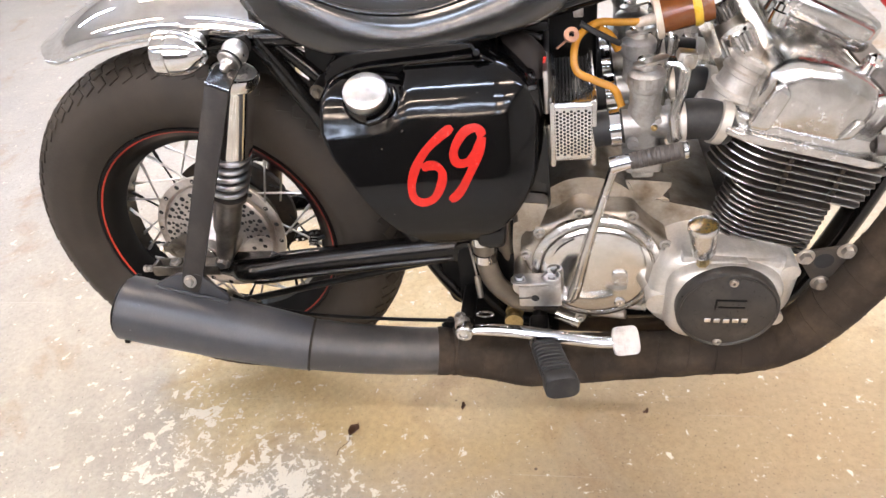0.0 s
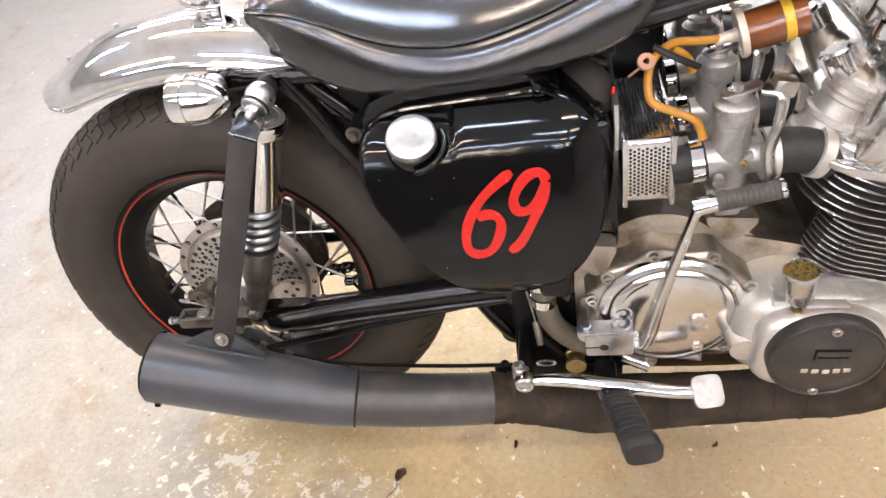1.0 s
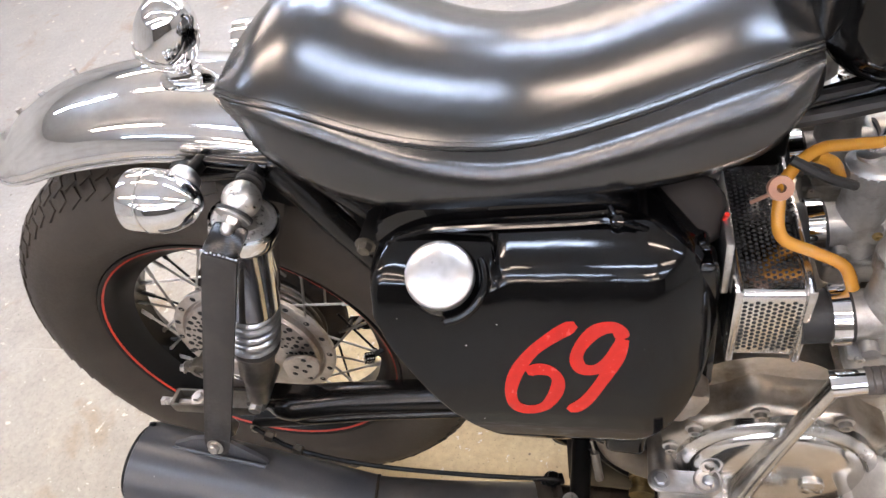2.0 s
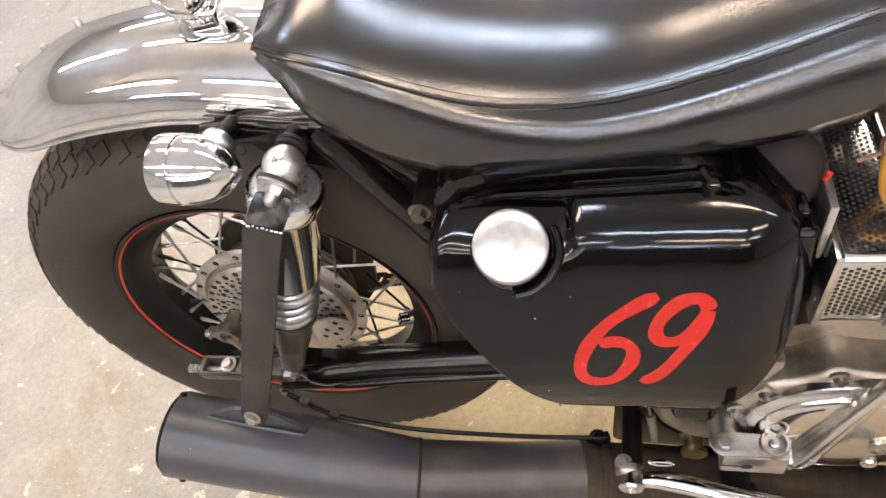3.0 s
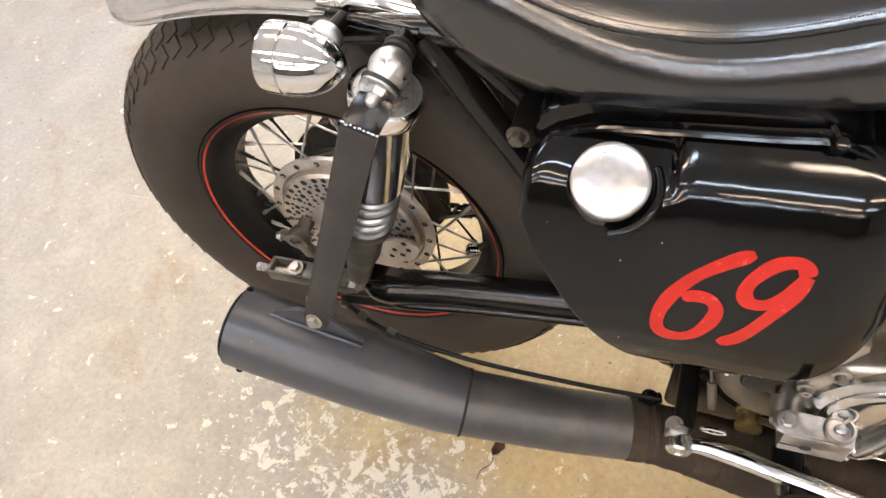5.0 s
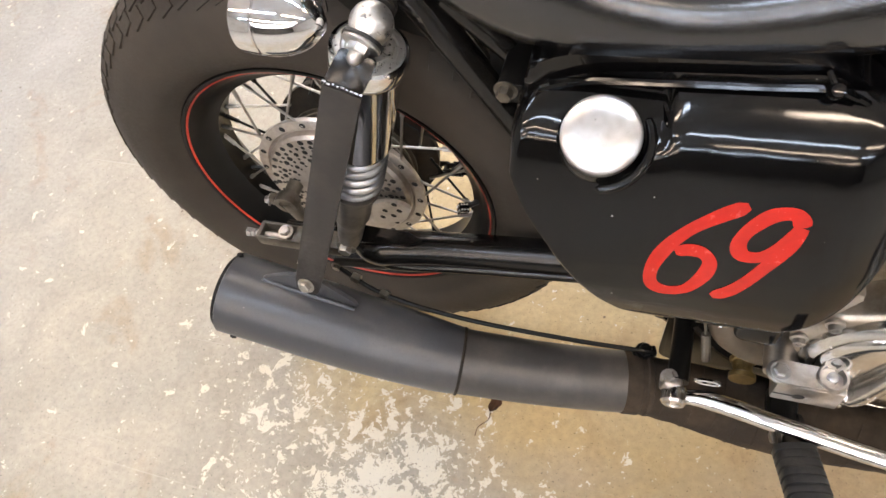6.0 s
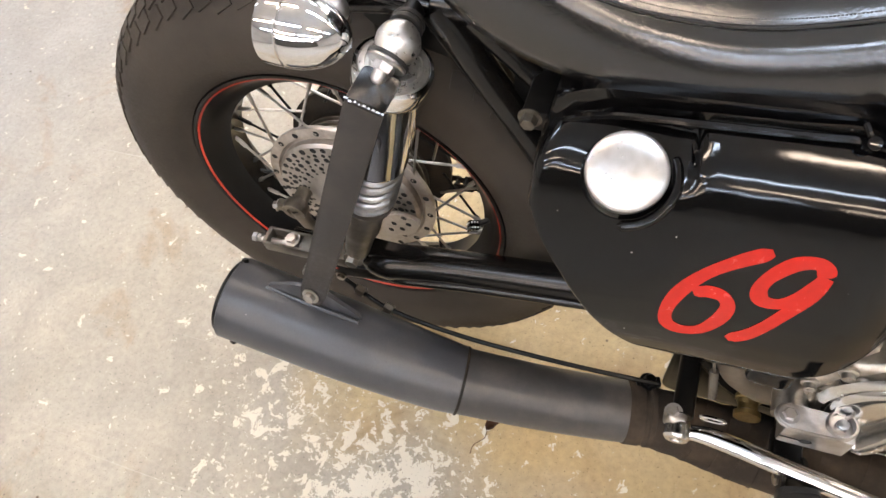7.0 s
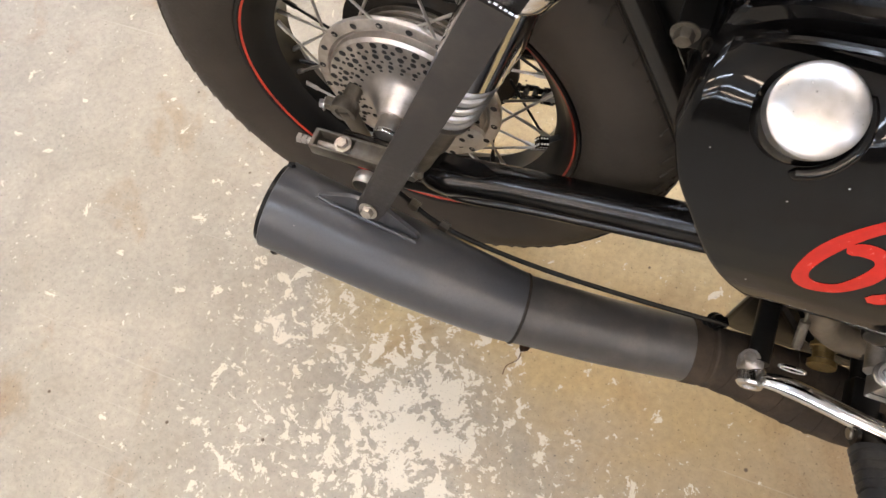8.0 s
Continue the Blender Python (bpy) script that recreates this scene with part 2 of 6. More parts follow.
        col = mixed(nt, line, col, (0.55, 0.51, 0.45))
    pit = ramp(nt, speck, [(0.31, grey(0.25)), (0.39, grey(1))])
    col = mixed(nt, 1.0, col, pit, "MULTIPLY")
    dots = node(nt, "ShaderNodeTexVoronoi", Scale=16.0)
    nt.links.new(vec, dots.inputs["Vector"])
    gate = ramp(nt, noise_at(nt, 16.0, 2, 0.5, vec), [(0.50, grey(1)), (0.54, grey(0))])
    spot = ramp(nt, dots.outputs["Distance"], [(0.035, grey(1)), (0.06, grey(0))])
    col = mixed(nt, mixed(nt, 1.0, spot, gate, "SUBTRACT"), col, (0.10, 0.07, 0.045))
    nt.links.new(col, b.inputs["Base Color"])
    nt.links.new(ramp(nt, mid, [(0.3, grey(0.42)), (0.7, grey(0.62))]), b.inputs["Roughness"])
    bumped(nt, b, mixed(nt, 0.5, fine, both), 0.3, 0.0015)
    return m


def perforated():
    """Bright steel sheet; the holes are pressed in as dark round dimples at 5 mm pitch."""
    m, nt, b = shader("perforated_chrome_sheet")
    b.inputs["Metallic"].default_value = 1.0
    b.inputs["Base Color"].default_value = (0.72, 0.71, 0.69, 1)
    fine = noise_at(nt, 120, 4, 0.6)
    nt.links.new(ramp(nt, fine, [(0.3, grey(0.12)), (0.7, grey(0.24))]), b.inputs["Roughness"])
    return m


def glow(name, strength, colour):
    m, _, b = shader(name)
    b.inputs["Emission Color"].default_value = (*colour, 1)
    b.inputs["Emission Strength"].default_value = strength
    b.inputs["Base Color"].default_value = (0.8, 0.8, 0.8, 1)
    return m


LEATHER = leather()
THREAD = worn("dusty_black_thread", (0.030, 0.028, 0.026), (0.06, 0.055, 0.05), 0.6, 0, bump=0.1)
CONCRETE = concrete()
MESH_STEEL = perforated()
COOL_TUBE = glow("cool_white_tube", TUBE_POWER, (0.80, 0.95, 1.25))
WARM_TUBE = glow("warm_white_tube", TUBE_POWER, (1.18, 0.96, 0.82))


# ---- mesh helpers ----
def catmull(pts, n=6):
    """A smooth line through the points."""
    p = [Vector(q) for q in pts]
    if len(p) < 3:
        return p
    p = [2 * p[0] - p[1]] + p + [2 * p[-1] - p[-2]]
    out = []
    for i in range(1, len(p) - 2):
        a, b, c, d = p[i - 1:i + 3]
        for k in range(n):
            t = k / n
            out.append(0.5 * (2 * b + (c - a) * t + (2 * a - 5 * b + 4 * c - d) * t * t + (3 * b - a - 3 * c + d) * t ** 3))
    return out + [p[-2]]


def tube(bm, pts, r, seg=12, smooth=6, caps=True, flat=1.0, up=None):
    """A round bar along a line; r is one radius or one for each given point."""
    radii = r if isinstance(r, (list, tuple)) else [r] * len(pts)
    line = catmull([(*p, ) for p in pts], smooth) if smooth and len(pts) > 2 else [Vector(p) for p in pts]
    n = len(line)
    rads = [float(np.interp(i / (n - 1) * (len(pts) - 1), range(len(pts)), radii)) for i in range(n)]
    side = None
    rings = []
    for i, q in enumerate(line):
        ahead = (line[min(i + 1, n - 1)] - line[max(i - 1, 0)]).normalized()
        if side is None:
            guess = Vector(up) if up else (Vector((0, 0, 1)) if abs(ahead.z) < 0.9 else Vector((0, 1, 0)))
            side = ahead.cross(guess).normalized()
        side = (side - ahead * side.dot(ahead)).normalized()
        over = side.cross(ahead)
        rings.append([bm.verts.new(q + rads[i] * (math.cos(a) * side + flat * math.sin(a) * over)) for a in (2 * math.pi * k / seg for k in range(seg))])
    for a, b in zip(rings, rings[1:]):
        for k in range(seg):
            bm.faces.new((a[k], a[(k + 1) % seg], b[(k + 1) % seg], b[k]))
    if caps:
        bm.faces.new(rings[0][::-1])
        bm.faces.new(rings[-1])
    return bm


def lathe(bm, profile, m, seg=32, closed=False):
    """Turns (radius, height) round the local z of the pose m. closed: the profile is a ring."""
    rings = []
    for r, h in profile:
        if r < 1e-6:
            rings.append([bm.verts.new(m @ Vector((0, 0, h)))])
        else:
            rings.append([bm.verts.new(m @ Vector((r * math.cos(a), r * math.sin(a), h))) for a in (2 * math.pi * k / seg for k in range(seg))])
    pairs = list(zip(rings, rings[1:])) + ([(rings[-1], rings[0])] if closed else [])
    for a, b in pairs:
        for k in range(seg):
            i, j = k, (k + 1) % seg
            if len(a) == 1 and len(b) == 1:
                continue
            if len(a) == 1:
                bm.faces.new((a[0], b[i], b[j]))
            elif len(b) == 1:
                bm.faces.new((a[i], a[j], b[0]))
            else:
                bm.faces.new((a[i], a[j], b[j], b[i]))
    return bm


def box(bm, size, m, bevel=0.0, segments=2):
    made = bmesh.ops.create_cube(bm, size=1.0, matrix=m @ Matrix.Diagonal((*size, 1)))["verts"]
    if bevel:
        edges = list({e for v in made for e in v.link_edges})
        bmesh.ops.bevel(bm, geom=edges, offset=bevel, segments=segments, affect="EDGES", profile=0.5)
    return bm


def prism(bm, outline, m, depth, bevel=0.0, segments=2):
    """A plate: the outline in the local xy plane of m, from z = 0 to depth."""
    low = [bm.verts.new(m @ Vector((x, y, 0))) for x, y in outline]
    high = [bm.verts.new(m @ Vector((x, y, depth))) for x, y in outline]
    n = len(outline)
    top = bm.faces.new(high)
    base = bm.faces.new(low[::-1])
    for i in range(n):
        bm.faces.new((low[i], low[(i + 1) % n], high[(i + 1) % n], high[i]))
    if bevel:
        edges = list(set(top.edges) | set(base.edges))
        bmesh.ops.bevel(bm, geom=edges, offset=bevel, segments=segments, affect="EDGES", profile=0.5)
    return bm


def rounded(outline, radius, n=5):
    """Rounds the corners of an outline."""
    out, k = [], len(outline)
    for i in range(k):
        a, b, c = (Vector(outline[(i + d) % k]) for d in (-1, 0, 1))
        u, w = (a - b), (c - b)
        d = min(radius, u.length * 0.48, w.length * 0.48)
        p, q = b + u.normalized() * d, b + w.normalized() * d
        for j in range(n + 1):
            t = j / n
            out.append(tuple((1 - t) ** 2 * p + 2 * t * (1 - t) * b + t * t * q))
    return out


def pillow(bm, outline, m, depth, r, steps=7, crown=0.0):
    """A plate like prism(), with its upper edge rounded by r and its face domed by crown."""
    cx, cy = (sum(p[i] for p in outline) / len(outline) for i in (0, 1))
    size = sum(math.hypot(x - cx, y - cy) for x, y in outline) / len(outline)
    levels = [(0.0, 0.0), (0.0, depth - r)]
    for k in range(1, steps + 1):
        a = math.pi / 2 * k / steps
        levels.append((r * (1 - math.cos(a)), depth - r + r * math.sin(a)))
    for f in (0.3, 0.6, 0.85):
        inset = r + (size - r) * f
        levels.append((inset, depth + crown * (1 - (1 - f) ** 2)))
    rings = []
    for inset, z in levels:
        k = 1 - inset / size
        rings.append([bm.verts.new(m @ Vector((cx + (x - cx) * k, cy + (y - cy) * k, z))) for x, y in outline])
    n = len(outline)
    for a, b in zip(rings, rings[1:]):
        for i in range(n):
            bm.faces.new((a[i], a[(i + 1) % n], b[(i + 1) % n], b[i]))
    top = bm.verts.new(m @ Vector((cx, cy, depth + crown)))
    for i in range(n):
        bm.faces.new((rings[-1][i], rings[-1][(i + 1) % n], top))
    bm.faces.new(rings[0][::-1])
    return bm


def aim(at, way, turn=0.0):
    """A pose at a place whose local z points along a direction."""
    return Matrix.Translation(at) @ Vector(way).to_track_quat("Z", "Y").to_matrix().to_4x4() @ pose(0, 0, 0, 0, 0, turn)




def on_side(x, y, z, turn=0.0):
    """A pose at a place on the machine's flank: local x ahead, local y up, local z out of the flank."""
    return Matrix.Translation((x, y, z)) @ pose(0, 0, 0, 90, 0, 0) @ pose(0, 0, 0, 0, 0, turn)


def hexbolt(bm, m, r=0.007, h=0.006, washer=True):
    """A hexagon head with a washer under it."""
    if washer:
        lathe(bm, [(0, 0), (r * 1.45, 0), (r * 1.45, 0.0012), (0, 0.0012)], m, 16)
    lathe(bm, [(0, 0.001), (r, 0.001), (r, h * 0.8), (r * 0.85, h), (0, h)], m, 6)
    return bm


def screw(bm, m, r=0.005, h=0.003):
    """A domed screw head with a cross slot."""
    lathe(bm, [(r, 0), (r, h * 0.5), (r * 0.8, h), (r * 0.35, h), (r * 0.3, h * 0.3), (0, h * 0.3)], m, 14)
    return bm


ROOT_PLACE = Vector((0.5, Y0, 0))


def finish(name, bm, material, parent=None, label="", angle=35):
    bmesh.ops.recalc_face_normals(bm, faces=bm.faces)
    mesh = bpy.data.meshes.new(name)
    bm.to_mesh(mesh)
    bm.free()
    mesh.materials.append(material)
    mesh.shade_smooth()
    mesh.set_sharp_from_angle(angle=radians(angle))
    ob = new(name, mesh)
    if label:
        ob["label"] = label
    if parent is not None:
        ob.parent = parent
    return ob


def part(name, bm, material, parent, label="", angle=35):
    """One mesh under a thing or under one of its parts."""
    ob = finish(name, bm, material, parent, label, angle)
    if parent.type == "EMPTY":
        ob.matrix_parent_inverse = Matrix.Translation(-parent.location)
    return ob


def M():
    return bmesh.new()


# ---- the room ----
def slab(name, lo, hi, material, label, category):
    bm = M()
    c = [(a + b) / 2 for a, b in zip(lo, hi)]
    box(bm, [b - a for a, b in zip(lo, hi)], pose(*c))
    return tagged(finish(name, bm, material), label, category, kind="structure")


slab("floor", (-4, -8.4, -0.12), (5, 4, 0), CONCRETE, "tan concrete floor with flaked pale coating and rust stains", "floor")
slab("wall_north", (-4, 4, 0), (5, 4.15, 2.7), CREAM_PAINT, "plain cream painted workshop wall", "wall")
slab("wall_south", (-4, -8.55, 0), (5, -8.4, 2.7), WALL_PAINT, "plain grey painted workshop wall", "wall")
slab("wall_west", (-4.15, -8.55, 0), (-4, 4.15, 2.7), CREAM_PAINT, "plain cream painted workshop wall", "wall")
slab("wall_east", (5, -8.55, 0), (5.15, 4.15, 2.7), CREAM_PAINT, "plain cream painted workshop wall", "wall")
slab("ceiling", (-4, -8.4, 2.7), (5, 4, 2.82), CEILING_PAINT, "grey painted workshop ceiling", "ceiling")


def ceiling_light(x, y, glowing, tint):
    """A hanging fluorescent fitting with a wrap-round lit diffuser."""
    base = tagged(new("ceiling_light"), "fluorescent fitting with a lit %s white diffuser hung under the ceiling" % tint, "ceiling light", "ceiling lights")
    base.location = (x, y, 2.7)
    bm = M()
    box(bm, (1.22, 0.12, 0.04), pose(x, y, 2.545), 0.006)
    for dx in (-0.45, 0.45):
        tube(bm, [(x + dx, y, 2.55), (x + dx, y, 2.7)], 0.006, 8, 0)
    part("housing", bm, LAMP_BODY, base)
    bm = M()
    box(bm, (1.20, 0.10, 0.06), pose(x, y, 2.492), 0.022, 3)
    part("diffuser", bm, glowing, base)
    return base


for row, row_y in enumerate((-6.6, -4.6, -2.9, -1.3, 0.5, 2.1, 3.4)):
    for col in range(4):
        col_x = -2.05 + 1.6 * col + (0.25 if row % 2 else -0.20)
        warm = (row + col) % 2
        ceiling_light(col_x, row_y, WARM_TUBE if warm else COOL_TUBE, "warm" if warm else "cool")

# ---- the motorcycle ----
bike = tagged(new("motorcycle"), "black custom motorcycle with chrome trim standing upright on its centre stand", "motorcycle")
bike.location = ROOT_PLACE


def rear_wheel():
    c = Vector((0, Y0, WHEEL_Z - 0.001))
    ax = Matrix.Translation(c) @ pose(0, 0, 0, 88.2, 0, 0)    # local z -> world -y (towards the right flank)
    bm = M()
    # hub shell between the spoke flanges
    lathe(bm, [(0.0, -0.05), (0.095, -0.05), (0.119, -0.047), (0.119, -0.041), (0.096, -0.036), (0.090, -0.030), (0.090, 0.006), (0.097, 0.014), (0.106, 0.020), (0.1205, 0.0215), (0.1215, 0.0235), (0.1215, 0.0285), (0.1195, 0.0300), (0.108, 0.0305), (0.104, 0.0265), (0, 0.0265)], ax, 64)
    wheel = part("wheel", bm, HUB_METAL, bike, "spoked rear wheel with aluminium drum hub")
    for k in range(3):
        bm = M()
        lathe(bm, [(0.088, -0.022 + 0.010 * k), (0.095, -0.0215 + 0.010 * k), (0.095, -0.019 + 0.010 * k), (0.088, -0.0185 + 0.010 * k)], ax, 48)
        part("hub_rib", bm, OLIVE_STEEL, wheel)
    bm = M()
    lathe(bm, [(0.088, -0.0505), (0.1192, -0.0505), (0.1202, -0.047), (0.1202, -0.0405), (0.097, -0.0355), (0.0912, -0.030), (0.0912, -0.024)], ax, 56)
    lathe(bm, [(0.060, -0.078), (0.078, -0.076), (0.084, -0.060), (0.086, -0.050)], ax, 48)
    part("hub_barrel", bm, GREY_GREASE, wheel, "greasy drive side of the hub")
    # tyre: round carcass with a faint moulded step on the wall
    bm = M()
    prof = []
    for k in range(37):
        a = radians(-120 + 240 * k / 36)
        w = 0.0705 + (0.0008 if abs(abs(math.degrees(a)) - 74) < 6 else 0.0)
        prof.append((0.2750 + 0.0680 * math.cos(a), w * math.sin(a)))
    prof = [(0.2246, -0.042), (0.2250, -0.047)] + prof + [(0.2250, 0.047), (0.2246, 0.042)]
    lathe(bm, prof, ax, 132)
    part("tyre", bm, RUBBER, wheel, "dusty black fat road tyre")
    # tread lugs round the crown and both shoulders, with open grooves between them
    bm = M()
    n = 78
    for side in (-1, 1):
        for k in range(n):
            a = 360.0 * (k + 0.25 * side) / n
            for th, ln, wd, tilt, lag in ((43, 0.0180, 0.0205, 26, 0.0), (27, 0.0165, 0.0205, 26, 1.1), (11, 0.0165, 0.0205, -24, 1.8)):
                t = radians(th + (3 if k % 2 and th > 40 else 0)) * side
                r, h = 0.2750 + 0.0664 * math.cos(t), 0.0691 * math.sin(t)
                m = ax @ pose(0, 0, 0, 0, 0, a + lag) @ Matrix.Translation((r, 0, h)) @ pose(0, 0, 0, 0, 90 - math.degrees(t), 0)
                box(bm, (ln, wd, 0.0062), m @ pose(0, 0, 0, 0, 0, tilt * side))
    tread = part("tread", bm, RUBBER, wheel)
    tread["kind"] = "stuff"
    # rim
    bm = M()
    lathe(bm, [(0.2195, 0.0475), (0.2230, 0.0478), (0.2235, 0.0435), (0.214, 0.0395), (0.207, 0.036), (0.203, 0.022), (0.190, 0.014), (0.190, -0.014), (0.203, -0.022), (0.207, -0.036), (0.214, -0.0395), (0.2235, -0.0435), (0.2230, -0.0478), (0.2195, -0.0475),
               (0.2050, -0.0345), (0.199, -0.024), (0.186, -0.016), (0.186, 0.016), (0.199, 0.024), (0.2050, 0.0345)], ax, 120, closed=True)
    part("rim", bm, RIM_BLACK, wheel, "black painted spoked rim")
    bm = M()
    lathe(bm, [(0.2176, 0.0464), (0.2153, 0.0444), (0.2151, 0.0447), (0.2174, 0.0467)], ax, 120, closed=True)
    part("pinstripe", bm, RED_STRIPE, wheel, "thin red pinstripe inside the rim lip")
    # spokes: crossed pairs from both flanges
    for k in range(40):
        side = 1 if k % 2 else -1
        a0 = 2 * math.pi * k / 40
        lean_way = 1 if (k // 2) % 2 else -1
        a1 = a0 + lean_way * radians(24)
        h0 = 0.026 * side + 0.004 * lean_way
        p = ax @ Vector((0.113 * math.cos(a0), 0.113 * math.sin(a0), h0))
        q = ax @ Vector((0.189 * math.cos(a1), 0.189 * math.sin(a1), 0.006 * side))
        bm = M()
        tube(bm, [p, q], 0.0019, 6, 0)
        tube(bm, [q + (p - q) * 0.22, q], 0.0032, 6, 0)
        part("spoke", bm, STEEL if k % 4 else RIM_BLACK, wheel)
    # flange holes
    for k in range(20):
        bm = M()
        a = 2 * math.pi * (k + 0.5) / 20
        lathe(bm, [(0.0044, 0), (0, 0.0001)], ax @ Matrix.Translation((0.1145 * math.cos(a), 0.1145 * math.sin(a), 0.0308)), 12)
        part("flange_hole", bm, HOLE, wheel)
    # drilled brake plate with its coned axle boss and spacer
    bm = M()
    lathe(bm, [(0.1025, 0.026), (0.1025, 0.036), (0.099, 0.040), (0.072, 0.0425), (0.050, 0.0445), (0.040, 0.050), (0.030, 0.062), (0.024, 0.071), (0.021, 0.074), (0.0185, 0.074), (0.0185, 0.094), (0.010, 0.096), (0, 0.096)], ax, 72)
    part("brake_plate", bm, HUB_METAL, wheel, "drilled aluminium brake plate")
    bm = M()
    lathe(bm, [(0.0165, 0.074), (0.0175, 0.075), (0.0175, 0.098), (0.0165, 0.099)], ax, 30)
    part("axle_spacer", bm, POLISHED, wheel)
    rng = random.Random(4)
    for ring, count, size in ((0.0945, 34, 0.0046), (0.086, 44, 0.0030), (0.0785, 30, 0.0042), (0.071, 38, 0.0024), (0.064, 26, 0.0036), (0.0575, 26, 0.0022)):
        for k in range(count):
            a = 2 * math.pi * (k + rng.uniform(-0.12, 0.12)) / count
            if 3.95 < a < 5.5:
                continue
            hgt = float(np.interp(ring, [0.050, 0.072, 0.099], [0.0445, 0.0425, 0.040]))
            bm = M()
            lathe(bm, [(size * rng.uniform(0.88, 1.08), 0), (0, 0.0001)], ax @ Matrix.Translation((ring * math.cos(a), ring * math.sin(a), hgt + 0.0005)), 10)
            part("drilled_hole", bm, HOLE, wheel)
    # brake arm and its clamp, torque stay below the shock
    bm = M()
    tube(bm, [c + Vector((-0.066, -0.030, 0.004)), c + Vector((-0.066, -0.078, 0.004))], 0.011, 16, 0)
    lathe(bm, [(0, 0.0), (0.0165, 0.0), (0.0175, 0.003), (0.0175, 0.013), (0.0165, 0.016), (0.010, 0.016), (0.009, 0.013), (0, 0.013)], on_side(c.x - 0.066, c.y - 0.066, c.z + 0.004), 28)
    tube(bm, [c + Vector((-0.064, -0.074, 0.002)), c + Vector((-0.054, -0.078, -0.022)), c + Vector((-0.043, -0.080, -0.055)), c + Vector((-0.030, -0.078, -0.085))], [0.014, 0.0125, 0.010, 0.008], 12, 5, flat=0.6)
    box(bm, (0.020, 0.013, 0.015), pose(c.x - 0.083, c.y - 0.074, c.z + 0.006, 0, 10, 0), 0.003, 2)
    part("brake_arm", bm, OLIVE_STEEL, wheel, "grimy steel brake arm")
    bm = M()
    hexbolt(bm, aim(c + Vector((-0.092, -0.076, 0.006)), (-1, -0.2, 0.2)), 0.006, 0.007)
    part("arm_bolt", bm, STEEL, wheel)
    bm = M()
    prism(bm, rounded([(0.045, 0.325), (0.095, 0.340), (0.112, 0.375), (0.085, 0.388), (0.050, 0.372)], 0.012), on_side(0, Y0 - 0.050, 0), 0.006, 0.001)
    part("stay_plate", bm, HUB_METAL, wheel)
    for x, z in ((0.062, 0.345), (0.080, 0.352), (0.070, 0.362), (0.092, 0.366), (0.088, 0.380)):
        bm = M()
        lathe(bm, [(0.0042, 0), (0, 0.0001)], on_side(x, Y0 - 0.0565, z), 10)
        part("stay_hole", bm, HOLE, wheel)
    # valve with a die as its cap
    bm = M()
    tube(bm, [c + Vector((0.192, -0.020, -0.018)), c + Vector((0.177, -0.033, -0.017))], 0.004, 8, 0)
    part("valve_stem", bm, BLACK_RUBBER, wheel)
    bm = M()
    m = Matrix.Translation(c + Vector((0.175, -0.035, -0.017))) @ pose(0, 0, 0, 20, 25, 30)
    box(bm, (0.0135, 0.0135, 0.0135), m, 0.0016)
    part("dice_cap", bm, BLACK_GLOSS, wheel, "black die with white dots as valve cap")
    bm = M()
    for turn in (pose(0, 0, 0), pose(0, 0, 0, 90), pose(0, 0, 0, 0, 90), pose(0, 0, 0, 0, -90), pose(0, 0, 0, -90)):
        for u in (-0.0032, 0.0, 0.0032):
            for w in (-0.0032, 0.0032):
                lathe(bm, [(0.0014, 0), (0, 0.0001)], m @ turn @ Matrix.Translation((u * 1.2, w * 1.1, 0.0069)), 8)
    part("dice_dots", bm, WHITE_DOT, wheel)
    # sprocket and chain on the far side
    bm = M()
    lathe(bm, [(0.03, -0.083), (0.098, -0.083), (0.098, -0.077), (0.03, -0.077)], ax, 40, closed=True)
    part("sprocket", bm, GREY_GREASE, wheel, "greasy steel rear sprocket")
    return wheel


rear_wheel()


def chain():
    bm = M()
    y = Y0 + 0.080
    loop = []
    r1, c1, r2, c2 = 0.101, Vector((0, WHEEL_Z)), 0.042, Vector((0.55, 0.405))
    for k in range(40):
        a = radians(95 + 170 * k / 39)
        loop.append((c1.x + r1 * math.cos(a), c1.y + r1 * math.sin(a)))
    for k in range(1, 42):
        f = k / 42
        loop.append((c1.x + f * 0.55, c1.y - r1 + f * (c2.y - r2 - c1.y + r1) - 0.012 * math.sin(math.pi * f)))
    for k in range(16):
        a = radians(-90 + 180 * k / 15)
        loop.append((c2.x + r2 * math.cos(a), c2.y + r2 * math.sin(a)))
    for k in range(1, 42):
        f = 1 - k / 42
        loop.append((c1.x + f * 0.55, c1.y + r1 + f * (c2.y + r2 - c1.y - r1)))
    n = len(loop)
    for i in range(n):
        (x0, z0), (x1, z1) = loop[i], loop[(i + 1) % n]
        a = math.degrees(math.atan2(z1 - z0, x1 - x0))
        ln = math.hypot(x1 - x0, z1 - z0)
        off = 0.006 if i % 2 else 0.009
        for s in (-1, 1):
            box(bm, (ln * 1.35, 0.0014, 0.012), pose((x0 + x1) / 2, y + s * off, (z0 + z1) / 2, 0, -a, 0))
        tube(bm, [(x0, y - 0.011, z0), (x0, y + 0.011, z0)], 0.0042, 8, 0)
    ch = part("drive_chain", bm, GREY_GREASE, bike, "greasy steel roller chain")
    bm = M()
    for x0, z0 in loop:
        lathe(bm, [(0.0034, 0), (0.0030, 0.0012), (0, 0.0014)], on_side(x0, y - 0.0108, z0), 8)
    part("chain_pin", bm, CHROME, ch)["kind"] = "stuff"
    return ch


chain()


